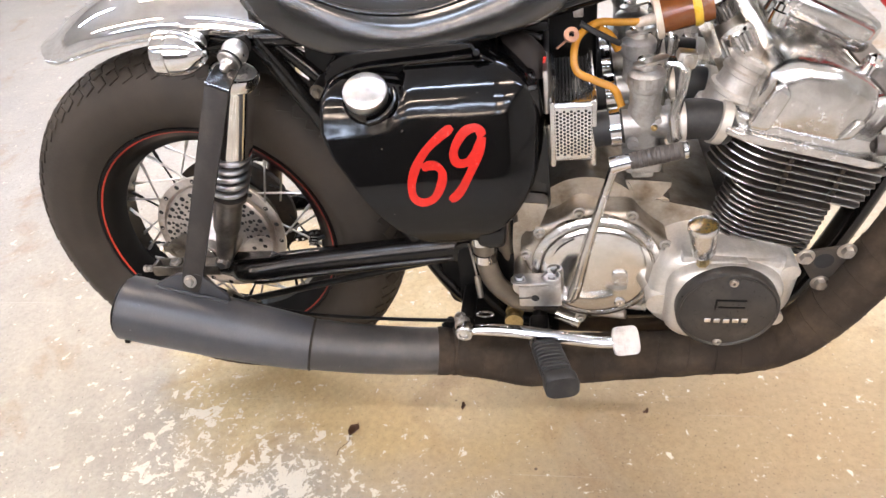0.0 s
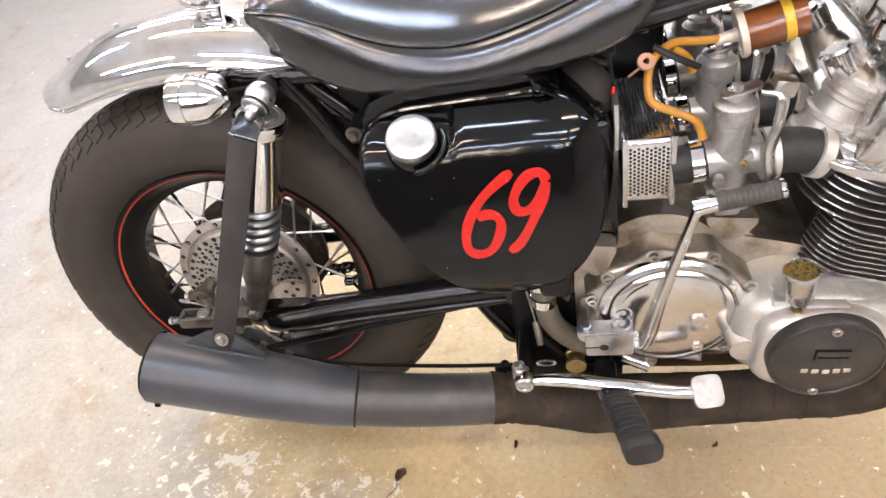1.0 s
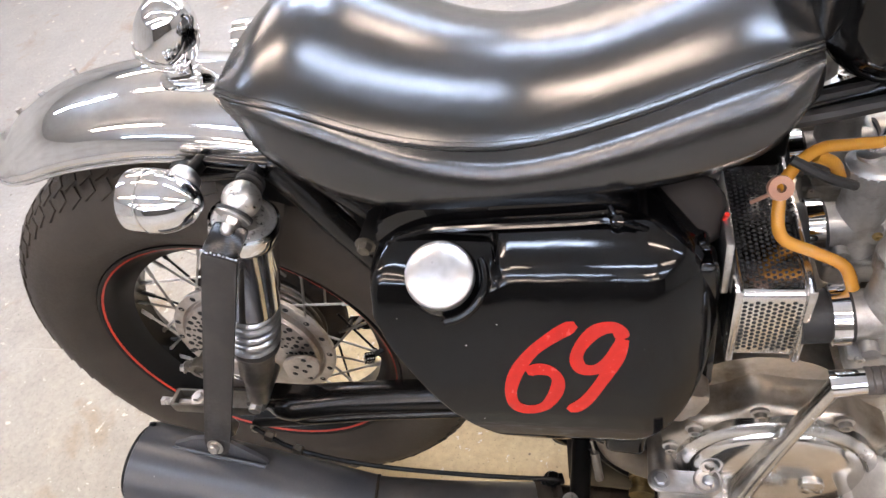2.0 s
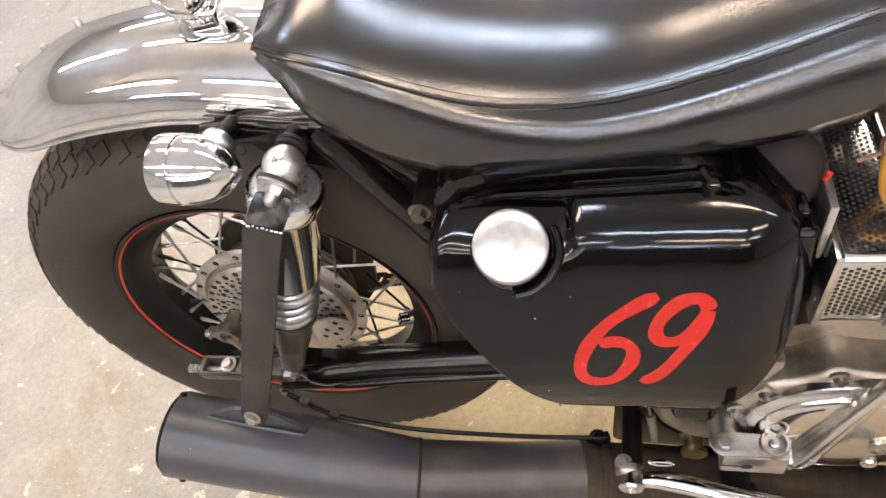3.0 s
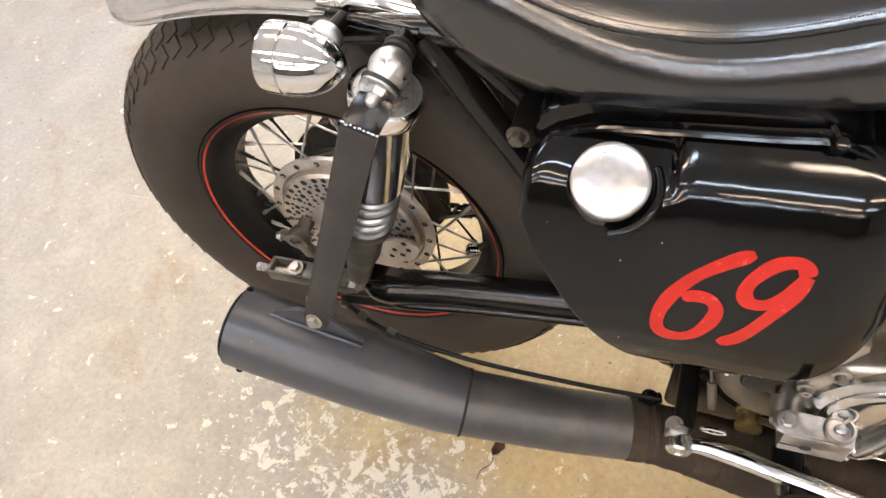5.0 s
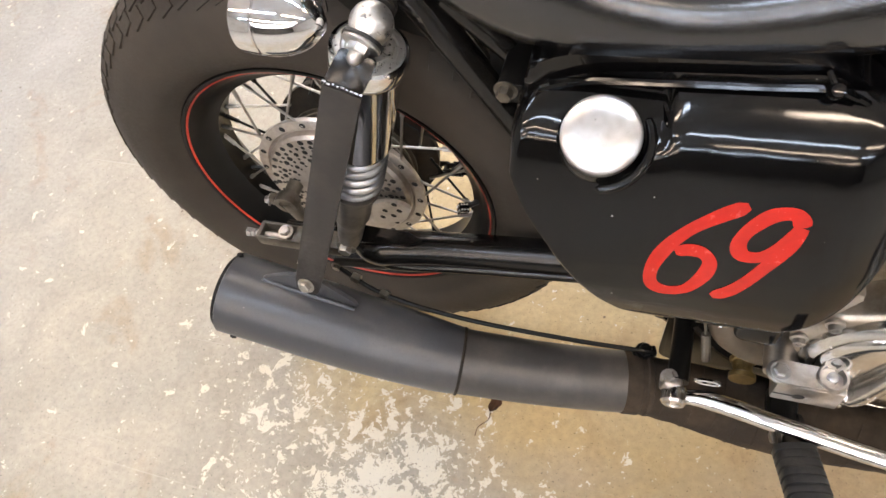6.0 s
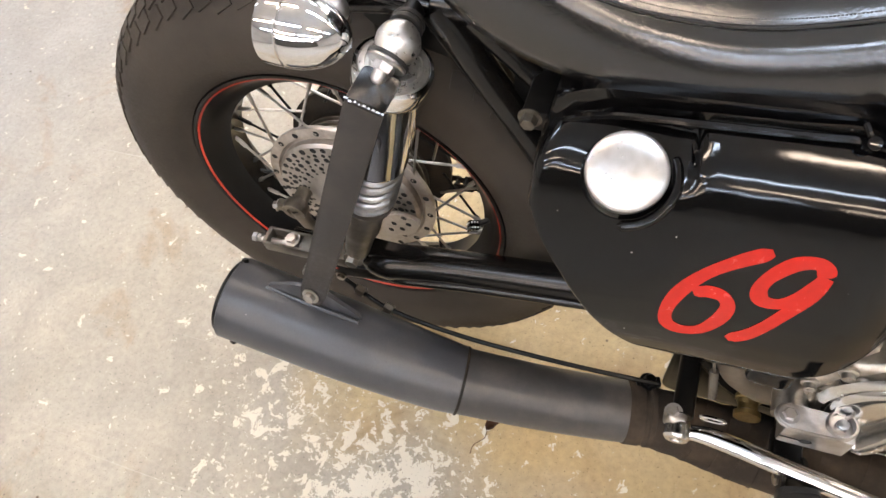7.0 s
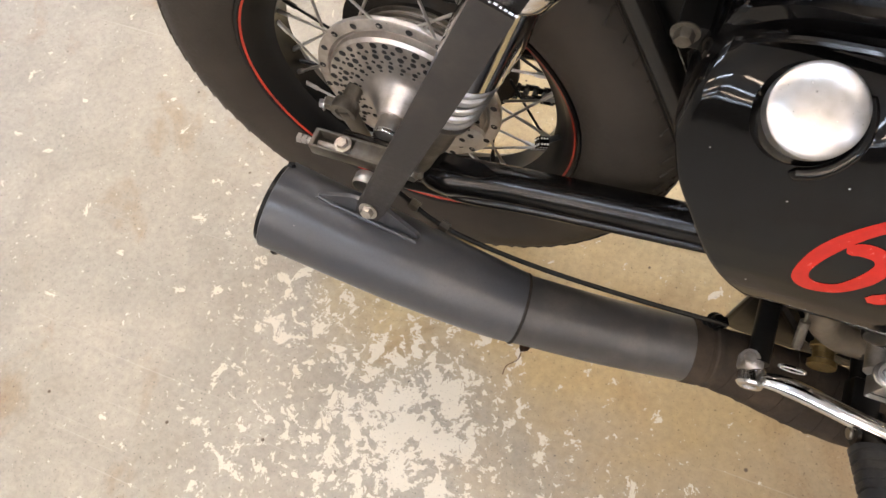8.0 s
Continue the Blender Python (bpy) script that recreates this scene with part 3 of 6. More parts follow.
def swingarm():
    bm = M()
    y = -0.052
    tube(bm, [(-0.055, y, 0.368), (0.02, y, 0.362), (0.050, y - 0.002, 0.359), (0.066, y - 0.004, 0.357), (0.085, y - 0.004, 0.357), (0.12, y, 0.359), (0.20, y + 0.004, 0.368), (0.47, y + 0.012, 0.392)], [0.011, 0.013, 0.015, 0.0215, 0.0245, 0.0240, 0.0225, 0.0215], 24, flat=1.0)
    tube(bm, [(-0.055, 2 * Y0 - y, 0.372), (0.02, 2 * Y0 - y, 0.364), (0.09, 2 * Y0 - y, 0.352), (0.47, 2 * Y0 - y - 0.012, 0.392)], [0.011, 0.015, 0.019, 0.019], 16, flat=1.05)
    tube(bm, [(0.47, -0.07, 0.392), (0.47, 0.18, 0.392)], 0.024, 16, 0)
    tube(bm, [(0.395, -0.05, 0.385), (0.395, 0.16, 0.385)], 0.017, 12, 0)
    arm = part("swingarm", bm, SWINGARM_BLACK, bike, "black tubular swingarm")
    # pressed ridge along the lower flank, and the welded tongue at the rear
    for up, out in ((-0.0125, 0.0185),):
        bm = M()
        tube(bm, [(0.078, y - 0.6 * out, 0.357 + up * 0.7), (0.100, y - out - 0.003, 0.358 + up), (0.20, y - out + 0.003, 0.368 + up), (0.33, y - out + 0.008, 0.3795 + up), (0.46, y - out + 0.012, 0.391 + up)], [0.004, 0.0062, 0.0064, 0.0064, 0.0062], 14, 6)
        part("pressed_ridge", bm, SWINGARM_BLACK, arm)
    bm = M()
    prism(bm, rounded([(0.055, -0.016), (0.128, -0.013), (0.148, -0.004), (0.128, 0.006), (0.055, 0.010)], 0.004), pose(0, y, 0.3795, 0, -3, 0), 0.004, 0.0012)
    part("weld_tongue", bm, SWINGARM_BLACK, arm)
    # brake torque rod below the arm, bolted to the brake plate
    bm = M()
    tube(bm, [(-0.028, -0.038, 0.258), (0.054, -0.040, 0.275), (0.396, -0.040, 0.355)], 0.0072, 14, 0, flat=0.8)
    part("torque_rod", bm, BLACK_FRAME, arm, "grimy black brake torque rod")
    bm = M()
    hexbolt(bm, on_side(-0.022, -0.046, 0.259), 0.0065, 0.006)
    part("rod_bolt", bm, OLIVE_STEEL, arm)
    # open axle bracket, axle end and chain adjuster on the near side
    bm = M()
    for yy in (-0.0835, -0.0605):
        box(bm, (0.122, 0.0035, 0.020), pose(-0.020, yy, 0.380), 0.0012)
    box(bm, (0.007, 0.0265, 0.020), pose(-0.0805, -0.072, 0.380), 0.0025)
    box(bm, (0.070, 0.024, 0.004), pose(0.006, -0.072, 0.3875), 0.001)
    box(bm, (0.050, 0.0195, 0.003), pose(-0.054, -0.072, 0.372), 0.001)
    part("axle_bracket", bm, OLIVE_STEEL, arm, "grimy plated axle bracket with an open slot")
    bm = M()
    lathe(bm, [(0, 0.010), (0.0165, 0.010), (0.0175, 0.012), (0.0175, 0.024), (0.0165, 0.026), (0, 0.026)], on_side(-0.004, -0.080, 0.362), 28)
    part("axle_nut", bm, STEEL, arm)
    bm = M()
    tube(bm, [(-0.106, -0.0735, 0.378), (-0.03, -0.0735, 0.378)], 0.0042, 10, 0)
    lathe(bm, [(0, 0), (0.0062, 0), (0.0062, 0.005), (0, 0.005)], aim((-0.092, -0.0735, 0.378), (-1, 0, 0)), 6)
    lathe(bm, [(0, 0), (0.0066, 0), (0.0066, 0.006), (0, 0.006)], aim((-0.099, -0.0735, 0.378), (-1, 0, 0)), 6)
    hexbolt(bm, aim((-0.042, -0.072, 0.3895), (0, -0.1, 1)), 0.0075, 0.007)
    part("chain_adjuster", bm, STEEL, arm, "plated chain adjuster bolt")
    return arm


swingarm()


def frame_tubes():
    bm = M()
    for s in (-1, 1):
        y = lambda d: Y0 + s * d
        tube(bm, [(0.205, y(0.082), 0.752), (0.238, y(0.083), 0.690), (0.302, y(0.084), 0.565), (0.383, y(0.09), 0.400), (0.430, y(0.095), 0.310), (0.46, y(0.095), 0.270)], 0.0150, 16)
        tube(bm, [(0.10, y(0.080), 0.748), (0.205, y(0.080), 0.752), (0.40, y(0.078), 0.742), (0.60, y(0.07), 0.755), (0.80, y(0.05), 0.80)], 0.013, 12)
        tube(bm, [(0.50, y(0.095), 0.285), (0.56, y(0.105), 0.262), (0.90, y(0.105), 0.262), (0.975, y(0.09), 0.275), (1.012, y(0.078), 0.325), (1.040, y(0.074), 0.395), (1.062, y(0.07), 0.46), (1.10, y(0.06), 0.58)], 0.0195, 12)
        tube(bm, [(0.235, y(0.080), 0.742), (0.31, y(0.080), 0.655), (0.40, y(0.082), 0.520)], 0.011, 14)
    tube(bm, [(0.24, Y0 - 0.08, 0.745), (0.24, Y0 + 0.08, 0.745)], 0.012, 12, 0)
    tube(bm, [(0.50, Y0 - 0.10, 0.29), (0.50, Y0 + 0.10, 0.29)], 0.016, 12, 0)
    tube(bm, [(0.62, Y0, 0.79), (1.05, Y0, 0.86)], 0.02, 14, 0)
    f = part("frame", bm, SWINGARM_BLACK, bike, "black tubular steel frame")
    bm = M()
    hexbolt(bm, on_side(0.292, -0.072, 0.688), 0.0070, 0.009)
    part("frame_bolt", bm, OLIVE_STEEL, f)
    bm = M()
    prism(bm, rounded([(0.262, 0.640), (0.345, 0.610), (0.352, 0.738), (0.272, 0.742)], 0.010), on_side(0, -0.020, 0), 0.006, 0.001)
    box(bm, (0.09, 0.09, 0.10), pose(0.310, 0.03, 0.680), 0.008, 2)
    box(bm, (0.030, 0.055, 0.022), pose(0.300, -0.045, 0.684), 0.003, 2)
    part("electrics_box", bm, BLACK_FRAME, f, "dull black electrics box behind the frame")
    # grimy cast web between the frame rails
    bm = M()
    box(bm, (0.135, 0.20, 0.105), pose(0.542, 0.045, 0.297), 0.012, 3)
    box(bm, (0.05, 0.15, 0.16), pose(0.505, 0.07, 0.395), 0.012, 3)
    part("frame_web", bm, GREY_GREASE, f)
    # dark plates that hold the swingarm pivot and the rear peg
    bm = M()
    prism(bm, rounded([(0.447, 0.20), (0.61, 0.19), (0.615, 0.32), (0.555, 0.39), (0.455, 0.41)], 0.02), on_side(0, -0.066, 0), 0.006, 0.001)
    tube(bm, [(0.480, -0.074, 0.33), (0.53, -0.078, 0.27), (0.60, -0.078, 0.25)], 0.010, 10)
    prism(bm, rounded([(0.43, 0.27), (0.53, 0.26), (0.55, 0.34), (0.53, 0.47), (0.45, 0.47), (0.42, 0.36)], 0.02), on_side(0, -0.045, 0), 0.005, 0.001)
    part("pivot_plate", bm, BLACK_FRAME, f)
    return f


frame_tubes()


def centre_stand():
    bm = M()
    for s in (-1, 1):
        tube(bm, [(0.54, Y0 + s * 0.05, 0.27), (0.57, Y0 + 0.045 + s * 0.06, 0.10), (0.585, Y0 + 0.055 + s * 0.07, 0.014)], 0.013, 12)
        tube(bm, [(0.54, Y0 + 0.055 + s * 0.07, 0.011), (0.63, Y0 + 0.055 + s * 0.07, 0.011)], 0.011, 10, 0)
    tube(bm, [(0.56, Y0 - 0.0, 0.14), (0.56, Y0 + 0.09, 0.14)], 0.011, 10, 0)
    return part("centre_stand", bm, BLACK_FRAME, bike, "black tubular centre stand")


centre_stand()


def shock(s):
    top = Vector((0.193, Y0 + s * 0.128, 0.753))
    low = Vector((0.055, Y0 + s * 0.128, 0.398))
    way = (top - low).normalized()
    L = (top - low).length
    m = aim(low, way)
    bm = M()
    lathe(bm, [(0, -0.004), (0.013, -0.004), (0.0155, 0.012), (0.017, 0.045), (0.0185, 0.060), (0.0215, 0.072), (0.0225, 0.130), (0.029, 0.134), (0.029, 0.139), (0.013, 0.142), (0.013, L - 0.03), (0, L - 0.03)], m, 32)
    body = part("shock_absorber", bm, worn("dull_damper_%d" % s, (0.20, 0.185, 0.17), (0.09, 0.078, 0.066), 0.36, 0.85, grain=180, blotch=26, bump=0.08), bike, "chrome shrouded rear shock absorber")
    bm = M()
    lathe(bm, [(0.0285, L - 0.158), (0.0305, L - 0.160), (0.0312, L - 0.157), (0.0312, L - 0.050), (0.0338, L - 0.046), (0.0343, L - 0.042), (0.0343, L - 0.032), (0.0330, L - 0.0285), (0.0300, L - 0.0275), (0.0290, L - 0.0290), (0, L - 0.0290)], m, 48)
    part("shroud", bm, CHROME, body, "chrome upper shroud")
    satin = worn("satin_aluminium_%d" % s, (0.70, 0.69, 0.67), (0.50, 0.47, 0.43), 0.32, 0.9, grain=200, blotch=30, bump=0.06)
    bm = M()
    lathe(bm, [(0.0288, L - 0.0290), (0.0285, L - 0.0275), (0.0240, L - 0.0265), (0.0230, L - 0.0280), (0.0205, L - 0.0280), (0.0190, L - 0.0240), (0, L - 0.0220)], m, 44)
    part("shroud_cap", bm, satin, body, "satin cap inside the shroud rim")
    bm = M()
    pts = []
    a0, a1, turns = 0.144, L - 0.154, 5.5
    for k in range(133):
        f = k / 132
        a = 2 * math.pi * turns * f
        pts.append(m @ Vector((0.0262 * math.cos(a), 0.0262 * math.sin(a), a0 + (a1 - a0) * f)))
    tube(bm, pts, 0.0048, 10, 0)
    part("spring", bm, ZINC, body, "bright coil spring")
    out = Vector((-0.26, s * 0.90, -0.33)).normalized()
    ball = top + Vector((0, s * 0.002, 0))
    bm = M()
    lathe(bm, [(0, -0.0178)] + [(0.0178 * math.cos(radians(a)), 0.0178 * math.sin(radians(a))) for a in range(-80, 50, 10)] + [(0.0130, 0.0150), (0, 0.0150)], aim(ball, out), 36)
    part("top_eye", bm, satin, body, "polished round top mount")
    bm = M()
    lathe(bm, [(0, 0.0135), (0.0172, 0.0135), (0.0175, 0.0150), (0.0172, 0.0165), (0, 0.0165)], aim(ball, out), 28)
    part("rubber_washer", bm, BLACK_RUBBER, body)
    bm = M()
    lathe(bm, [(0, 0.0160), (0.0160, 0.0160), (0.0162, 0.0185), (0.0152, 0.0195), (0, 0.0195)], aim(ball, out), 28)
    lathe(bm, [(0, 0.018), (0.0090, 0.018), (0.0090, 0.0245), (0.0078, 0.0260), (0, 0.0260)], aim(ball, out, 15), 6)
    lathe(bm, [(0.0062, 0.025), (0.0062, 0.0295), (0.0055, 0.033), (0.0030, 0.0355), (0, 0.036)], aim(ball, out), 18)
    part("acorn_nut", bm, BRIGHT_STEEL, body)
    for d in (0.0185, 0.0235):
        bm = M()
        lathe(bm, [(0.008, -0.0020), (0.0132, -0.0020), (0.0138, 0.0), (0.0132, 0.0020), (0.008, 0.0020)], aim(ball - Vector((0, s * d, 0)), (0, s, 0)), 28)
        part("mount_washer", bm, BLACK_RUBBER, body)
    out = Vector((0, s, 0))
    bm = M()
    tube(bm, [top - out * 0.016, top - out * 0.055], 0.0095, 16, 0)
    part("mount_post", bm, BLACK_FRAME, body)
    bm = M()
    tube(bm, [low + Vector((0, s * 0.012, 0)), low - Vector((0, s * 0.05, 0))], 0.012, 12, 0)
    hexbolt(bm, aim(low + Vector((0, s * 0.012, 0)), (0, s, 0)), 0.009, 0.009)
    part("lower_mount", bm, STEEL, body)
    return body


shock(-1)
shock(1)


def hanger_strap():
    """The flat bar from the shock's top bolt down to the silencer bracket, folded over at the top."""
    fold, low = Vector((0.1725, -0.1135, 0.7215)), Vector((0.031, -0.148, 0.408))
    way = (low - fold).normalized()
    across = way.cross(Vector((0, -1, 0))).normalized()
    out = across.cross(way).normalized()
    if out.y > 0:
        out = -out
    fr = Matrix((across, way, out)).transposed().to_4x4()
    fr.translation = fold
    L = (low - fold).length
    bm = M()
    prism(bm, rounded([(-0.0165, 0.0), (0.0165, 0.0), (0.0160, L - 0.01), (0.0125, L + 0.014), (-0.0125, L + 0.014), (-0.0160, L - 0.01)], 0.003), fr, 0.0045, 0.0008)
    st = part("hanger_strap", bm, STRAP_PAINT, bike, "flat matt black steel hanger strap")
    # the tab from the fold up to the nut
    nut = Vector((0.190, -0.087, 0.7455))
    up = (nut - fold).normalized()
    side = across
    face = side.cross(up).normalized()
    if face.y > 0:
        face = -face
    f2 = Matrix((side, up, face)).transposed().to_4x4()
    f2.translation = fold
    bm = M()
    prism(bm, rounded([(-0.0165, 0.0), (0.0165, 0.0), (0.0155, 0.030), (-0.0155, 0.030)], 0.004), f2, 0.0045, 0.0008)
    part("strap_tab", bm, SWINGARM_BLACK, st, "glossy folded tab with chipped edge")
    rng = random.Random(11)
    bm = M()
    for k in range(9):
        u = -0.0155 + 0.031 * k / 8
        box(bm, (rng.uniform(0.0012, 0.0034), 0.0014, 0.0010), f2 @ pose(u, rng.uniform(-0.0006, 0.0008), 0.0046))
    part("bare_chip", bm, ZINC, st)["kind"] = "stuff"
    bm = M()
    hexbolt(bm, aim(low + Vector((0.002, -0.006, 0.008)), (0, -1, 0.35)), 0.0075, 0.007)
    part("strap_bolt", bm, STEEL, st)
    return st


hanger_strap()

PIPE = [(-0.093, -0.160, 0.366), (0.06, -0.164, 0.324), (0.165, -0.164, 0.294), (0.208, -0.162, 0.281), (0.30, -0.148, 0.255), (0.38, -0.134, 0.237), (0.428, -0.125, 0.228)]


def silencer():
    bm = M()
    tube(bm, PIPE[:4], [0.0540, 0.0515, 0.0465, 0.0430], 48, 8, caps=False)
    tube(bm, [Vector(PIPE[0]), Vector(PIPE[0]) + Vector((0.06, 0, -0.02))], [0.0520, 0.048], 48, 0, caps=False)
    lathe(bm, [(0.0520, 0.0), (0.0530, -0.0010), (0.0543, 0.0), (0.0540, 0.004)], aim(PIPE[0], Vector(PIPE[1]) - Vector(PIPE[0])), 40)
    can = part("silencer", bm, SATIN_BLACK, bike, "satin black tapered exhaust silencer")
    bm = M()
    tube(bm, PIPE[3:], [0.0422, 0.041, 0.040, 0.039], 40, 8, caps=False)
    part("silencer_neck", bm, NECK_BLACK, can, "scuffed satin black exhaust neck")
    bm = M()
    lathe(bm, [(0.0420, -0.0026), (0.0442, -0.0022), (0.0446, 0.0), (0.0436, 0.0012), (0.0420, 0.0016)], aim(PIPE[3], Vector(PIPE[4]) - Vector(PIPE[2])), 48)
    part("weld_seam", bm, GREY_GREASE, can)
    bm = M()
    back = aim(PIPE[0], Vector(PIPE[0]) - Vector(PIPE[1]))
    lathe(bm, [(0.0500, -0.05), (0.0500, 0.004), (0.0490, 0.0068), (0.0475, 0.0072), (0.0460, 0.006), (0.0440, -0.004), (0.0415, -0.05)], back, 40)
    part("silencer_mouth", bm, BLACK_FRAME, can, "black end ring of the silencer")
    bm = M()
    lathe(bm, [(0.0415, -0.048), (0, -0.048)], back, 24)
    part("silencer_core", bm, HOLE, can)
    bm = M()
    w = Vector(PIPE[6]) - Vector(PIPE[5])
    lathe(bm, [(0.0385, -0.015), (0.0405, -0.015), (0.0410, -0.013), (0.0410, 0.004), (0.0398, 0.005), (0.0398, 0.010), (0.0415, 0.012), (0.0415, 0.017), (0.0390, 0.018)], aim(Vector(PIPE[6]) - w.normalized() * 0.006, w), 44)
    part("pipe_clamp", bm, HEAT_WRAP, can, "sooty clamp band at the pipe joint")
    bm = M()
    hexbolt(bm, aim((0.43, -0.095, 0.262), (0.2, 0, 1)), 0.008, 0.012)
    box(bm, (0.03, 0.012, 0.012), pose(0.43, -0.095, 0.258, 0, 0, 20), 0.002)
    part("clamp_bolt", bm, BLACK_FRAME, can)
    # bracket on top of the can
    bm = M()
    prism(bm, rounded([(-0.036, 0.392), (-0.033, 0.408), (0.012, 0.428), (0.050, 0.428), (0.060, 0.412), (0.084, 0.380), (0.084, 0.350), (0.04, 0.36), (-0.03, 0.38)], 0.005), on_side(0, -0.1455, 0), 0.0048, 0.0012)
    tube(bm, [(-0.035, -0.1505, 0.404), (0.0, -0.1530, 0.395), (0.04, -0.1545, 0.3845), (0.083, -0.1545, 0.3705)], 0.0028, 8)
    part("silencer_bracket", bm, SATIN_BLACK, can)
    bm = M()
    hexbolt(bm, aim((-0.086, -0.205, 0.336), (-0.2, -0.6, -0.7)), 0.005, 0.006, False)
    part("end_screw", bm, BLACK_FRAME, can)
    bm = M()
    hexbolt(bm, aim((-0.080, -0.126, 0.402), (0, 0.6, 0.8)), 0.005, 0.006, False)
    part("end_screw", bm, BLACK_FRAME, can)
    return can


silencer()


def header():
    bm = M()
    pts = [(0.425, -0.125, 0.227), (0.50, -0.125, 0.217), (0.56, -0.128, 0.213), (0.62, -0.132, 0.219), (0.72, -0.138, 0.234), (0.82, -0.143, 0.248), (0.90, -0.146, 0.260), (0.955, -0.146, 0.294), (0.995, -0.144, 0.345), (1.03, -0.14, 0.405), (1.07, -0.13, 0.48), (1.10, -0.12, 0.56)]
    rad = [0.037, 0.041, 0.046, 0.043, 0.038, 0.036, 0.036, 0.037, 0.037, 0.037, 0.037, 0.037]
    tube(bm, pts, rad, 28, 10)
    for v in bm.verts:
        v.co += Vector([0.0018 * noise.noise(v.co * 45 + Vector((k * 9, 0, 0))) for k in range(3)])
    h = part("header_pipe", bm, HEAT_WRAP, bike, "exhaust header under dark sooty wrap")
    # overlapping turns of the wrap
    bm = M()
    line = catmull(pts, 30)
    a = 0.0
    spiral = []
    for i in range(12, len(line) - 1):
        d = (line[i + 1] - line[i - 1]).normalized()
        sd = d.cross(Vector((0, 0, 1))).normalized()
        ov = sd.cross(d)
        r = float(np.interp(i / (len(line) - 1) * (len(pts) - 1), range(len(pts)), rad)) + 0.0003
        for j in range(3):
            a += 2 * math.pi / 40
            p = line[i] + (line[i + 1] - line[i]) * (j / 3)
            spiral.append(p + r * (math.cos(a) * sd + math.sin(a) * ov))
    tube(bm, spiral, 0.0007, 5, 0)
    part("wrap_edge", bm, HEAT_WRAP, h)
    # two of the other headers behind it
    for k, dy in enumerate((0.09, 0.19)):
        bm = M()
        tube(bm, [(0.60, -0.10 + dy, 0.205), (0.70, -0.11 + dy, 0.21), (0.82, -0.12 + dy, 0.225), (0.90, -0.12 + dy, 0.24)], 0.030, 16)
        part("header_branch", bm, HEAT_WRAP, h)
    return h


header()


# ---- oil tank with the painted race number ----
TANK = [(0.301, 0.660), (0.309, 0.700), (0.345, 0.722), (0.415, 0.727), (0.525, 0.728), (0.572, 0.712), (0.598, 0.672), (0.600, 0.618), (0.588, 0.566), (0.562, 0.524), (0.525, 0.490), (0.490, 0.473), (0.462, 0.471), (0.430, 0.476), (0.402, 0.496), (0.374, 0.530), (0.352, 0.563), (0.332, 0.597), (0.313, 0.628)]
TANK_MID = (0.455, 0.60)
CAP_AT, CAP_WAY = Vector((0.377, -0.127, 0.709)), Vector((0.10, -0.47, 0.875)).normalized()
FLANK_Z = [0.46, 0.48, 0.505, 0.53, 0.555, 0.585, 0.62, 0.650, 0.672, 0.688, 0.699, 0.708, 0.718, 0.735]
FLANK_Y = [-0.135, -0.150, -0.160, -0.163, -0.162, -0.157, -0.1475, -0.1388, -0.1310, -0.1240, -0.1170, -0.1090, -0.0970, -0.072]
_zz = np.linspace(0.44, 0.75, 311)
_yy = np.interp(_zz, FLANK_Z, FLANK_Y)
for _turn in range(2):
    _yy = np.convolve(np.pad(_yy, 4, mode="edge"), np.ones(9) / 9, mode="valid")


def tank_face(x, z):
    """How far out the tank's flank stands at a place: shoulder, bulged flank, rolled front, scooped rear."""
    y = float(np.interp(z, _zz, _yy))
    y += 9.0 * max(0.0, x - 0.540) ** 2
    # the flank swells towards its lower rear edge
    u = min(1.0, max(0.0, (0.450 - x) / 0.120))
    w = max(0.0, 1.0 - ((z - 0.565) / 0.115) ** 2) ** 2
    y -= 0.0055 * u * u * (3 - 2 * u) * w
    n = CAP_WAY
    low = CAP_AT.y + (n.z * (z - CAP_AT.z) + n.x * (x - CAP_AT.x) + 0.0155) / -n.y
    k = min(1.0, max(0.0, (0.424 - x) / 0.008))
    k = k * k * (3 - 2 * k)
    d = low - y
    soft = y + 0.5 * (d + math.sqrt(d * d + 0.00004))
    return y + (soft - y) * k


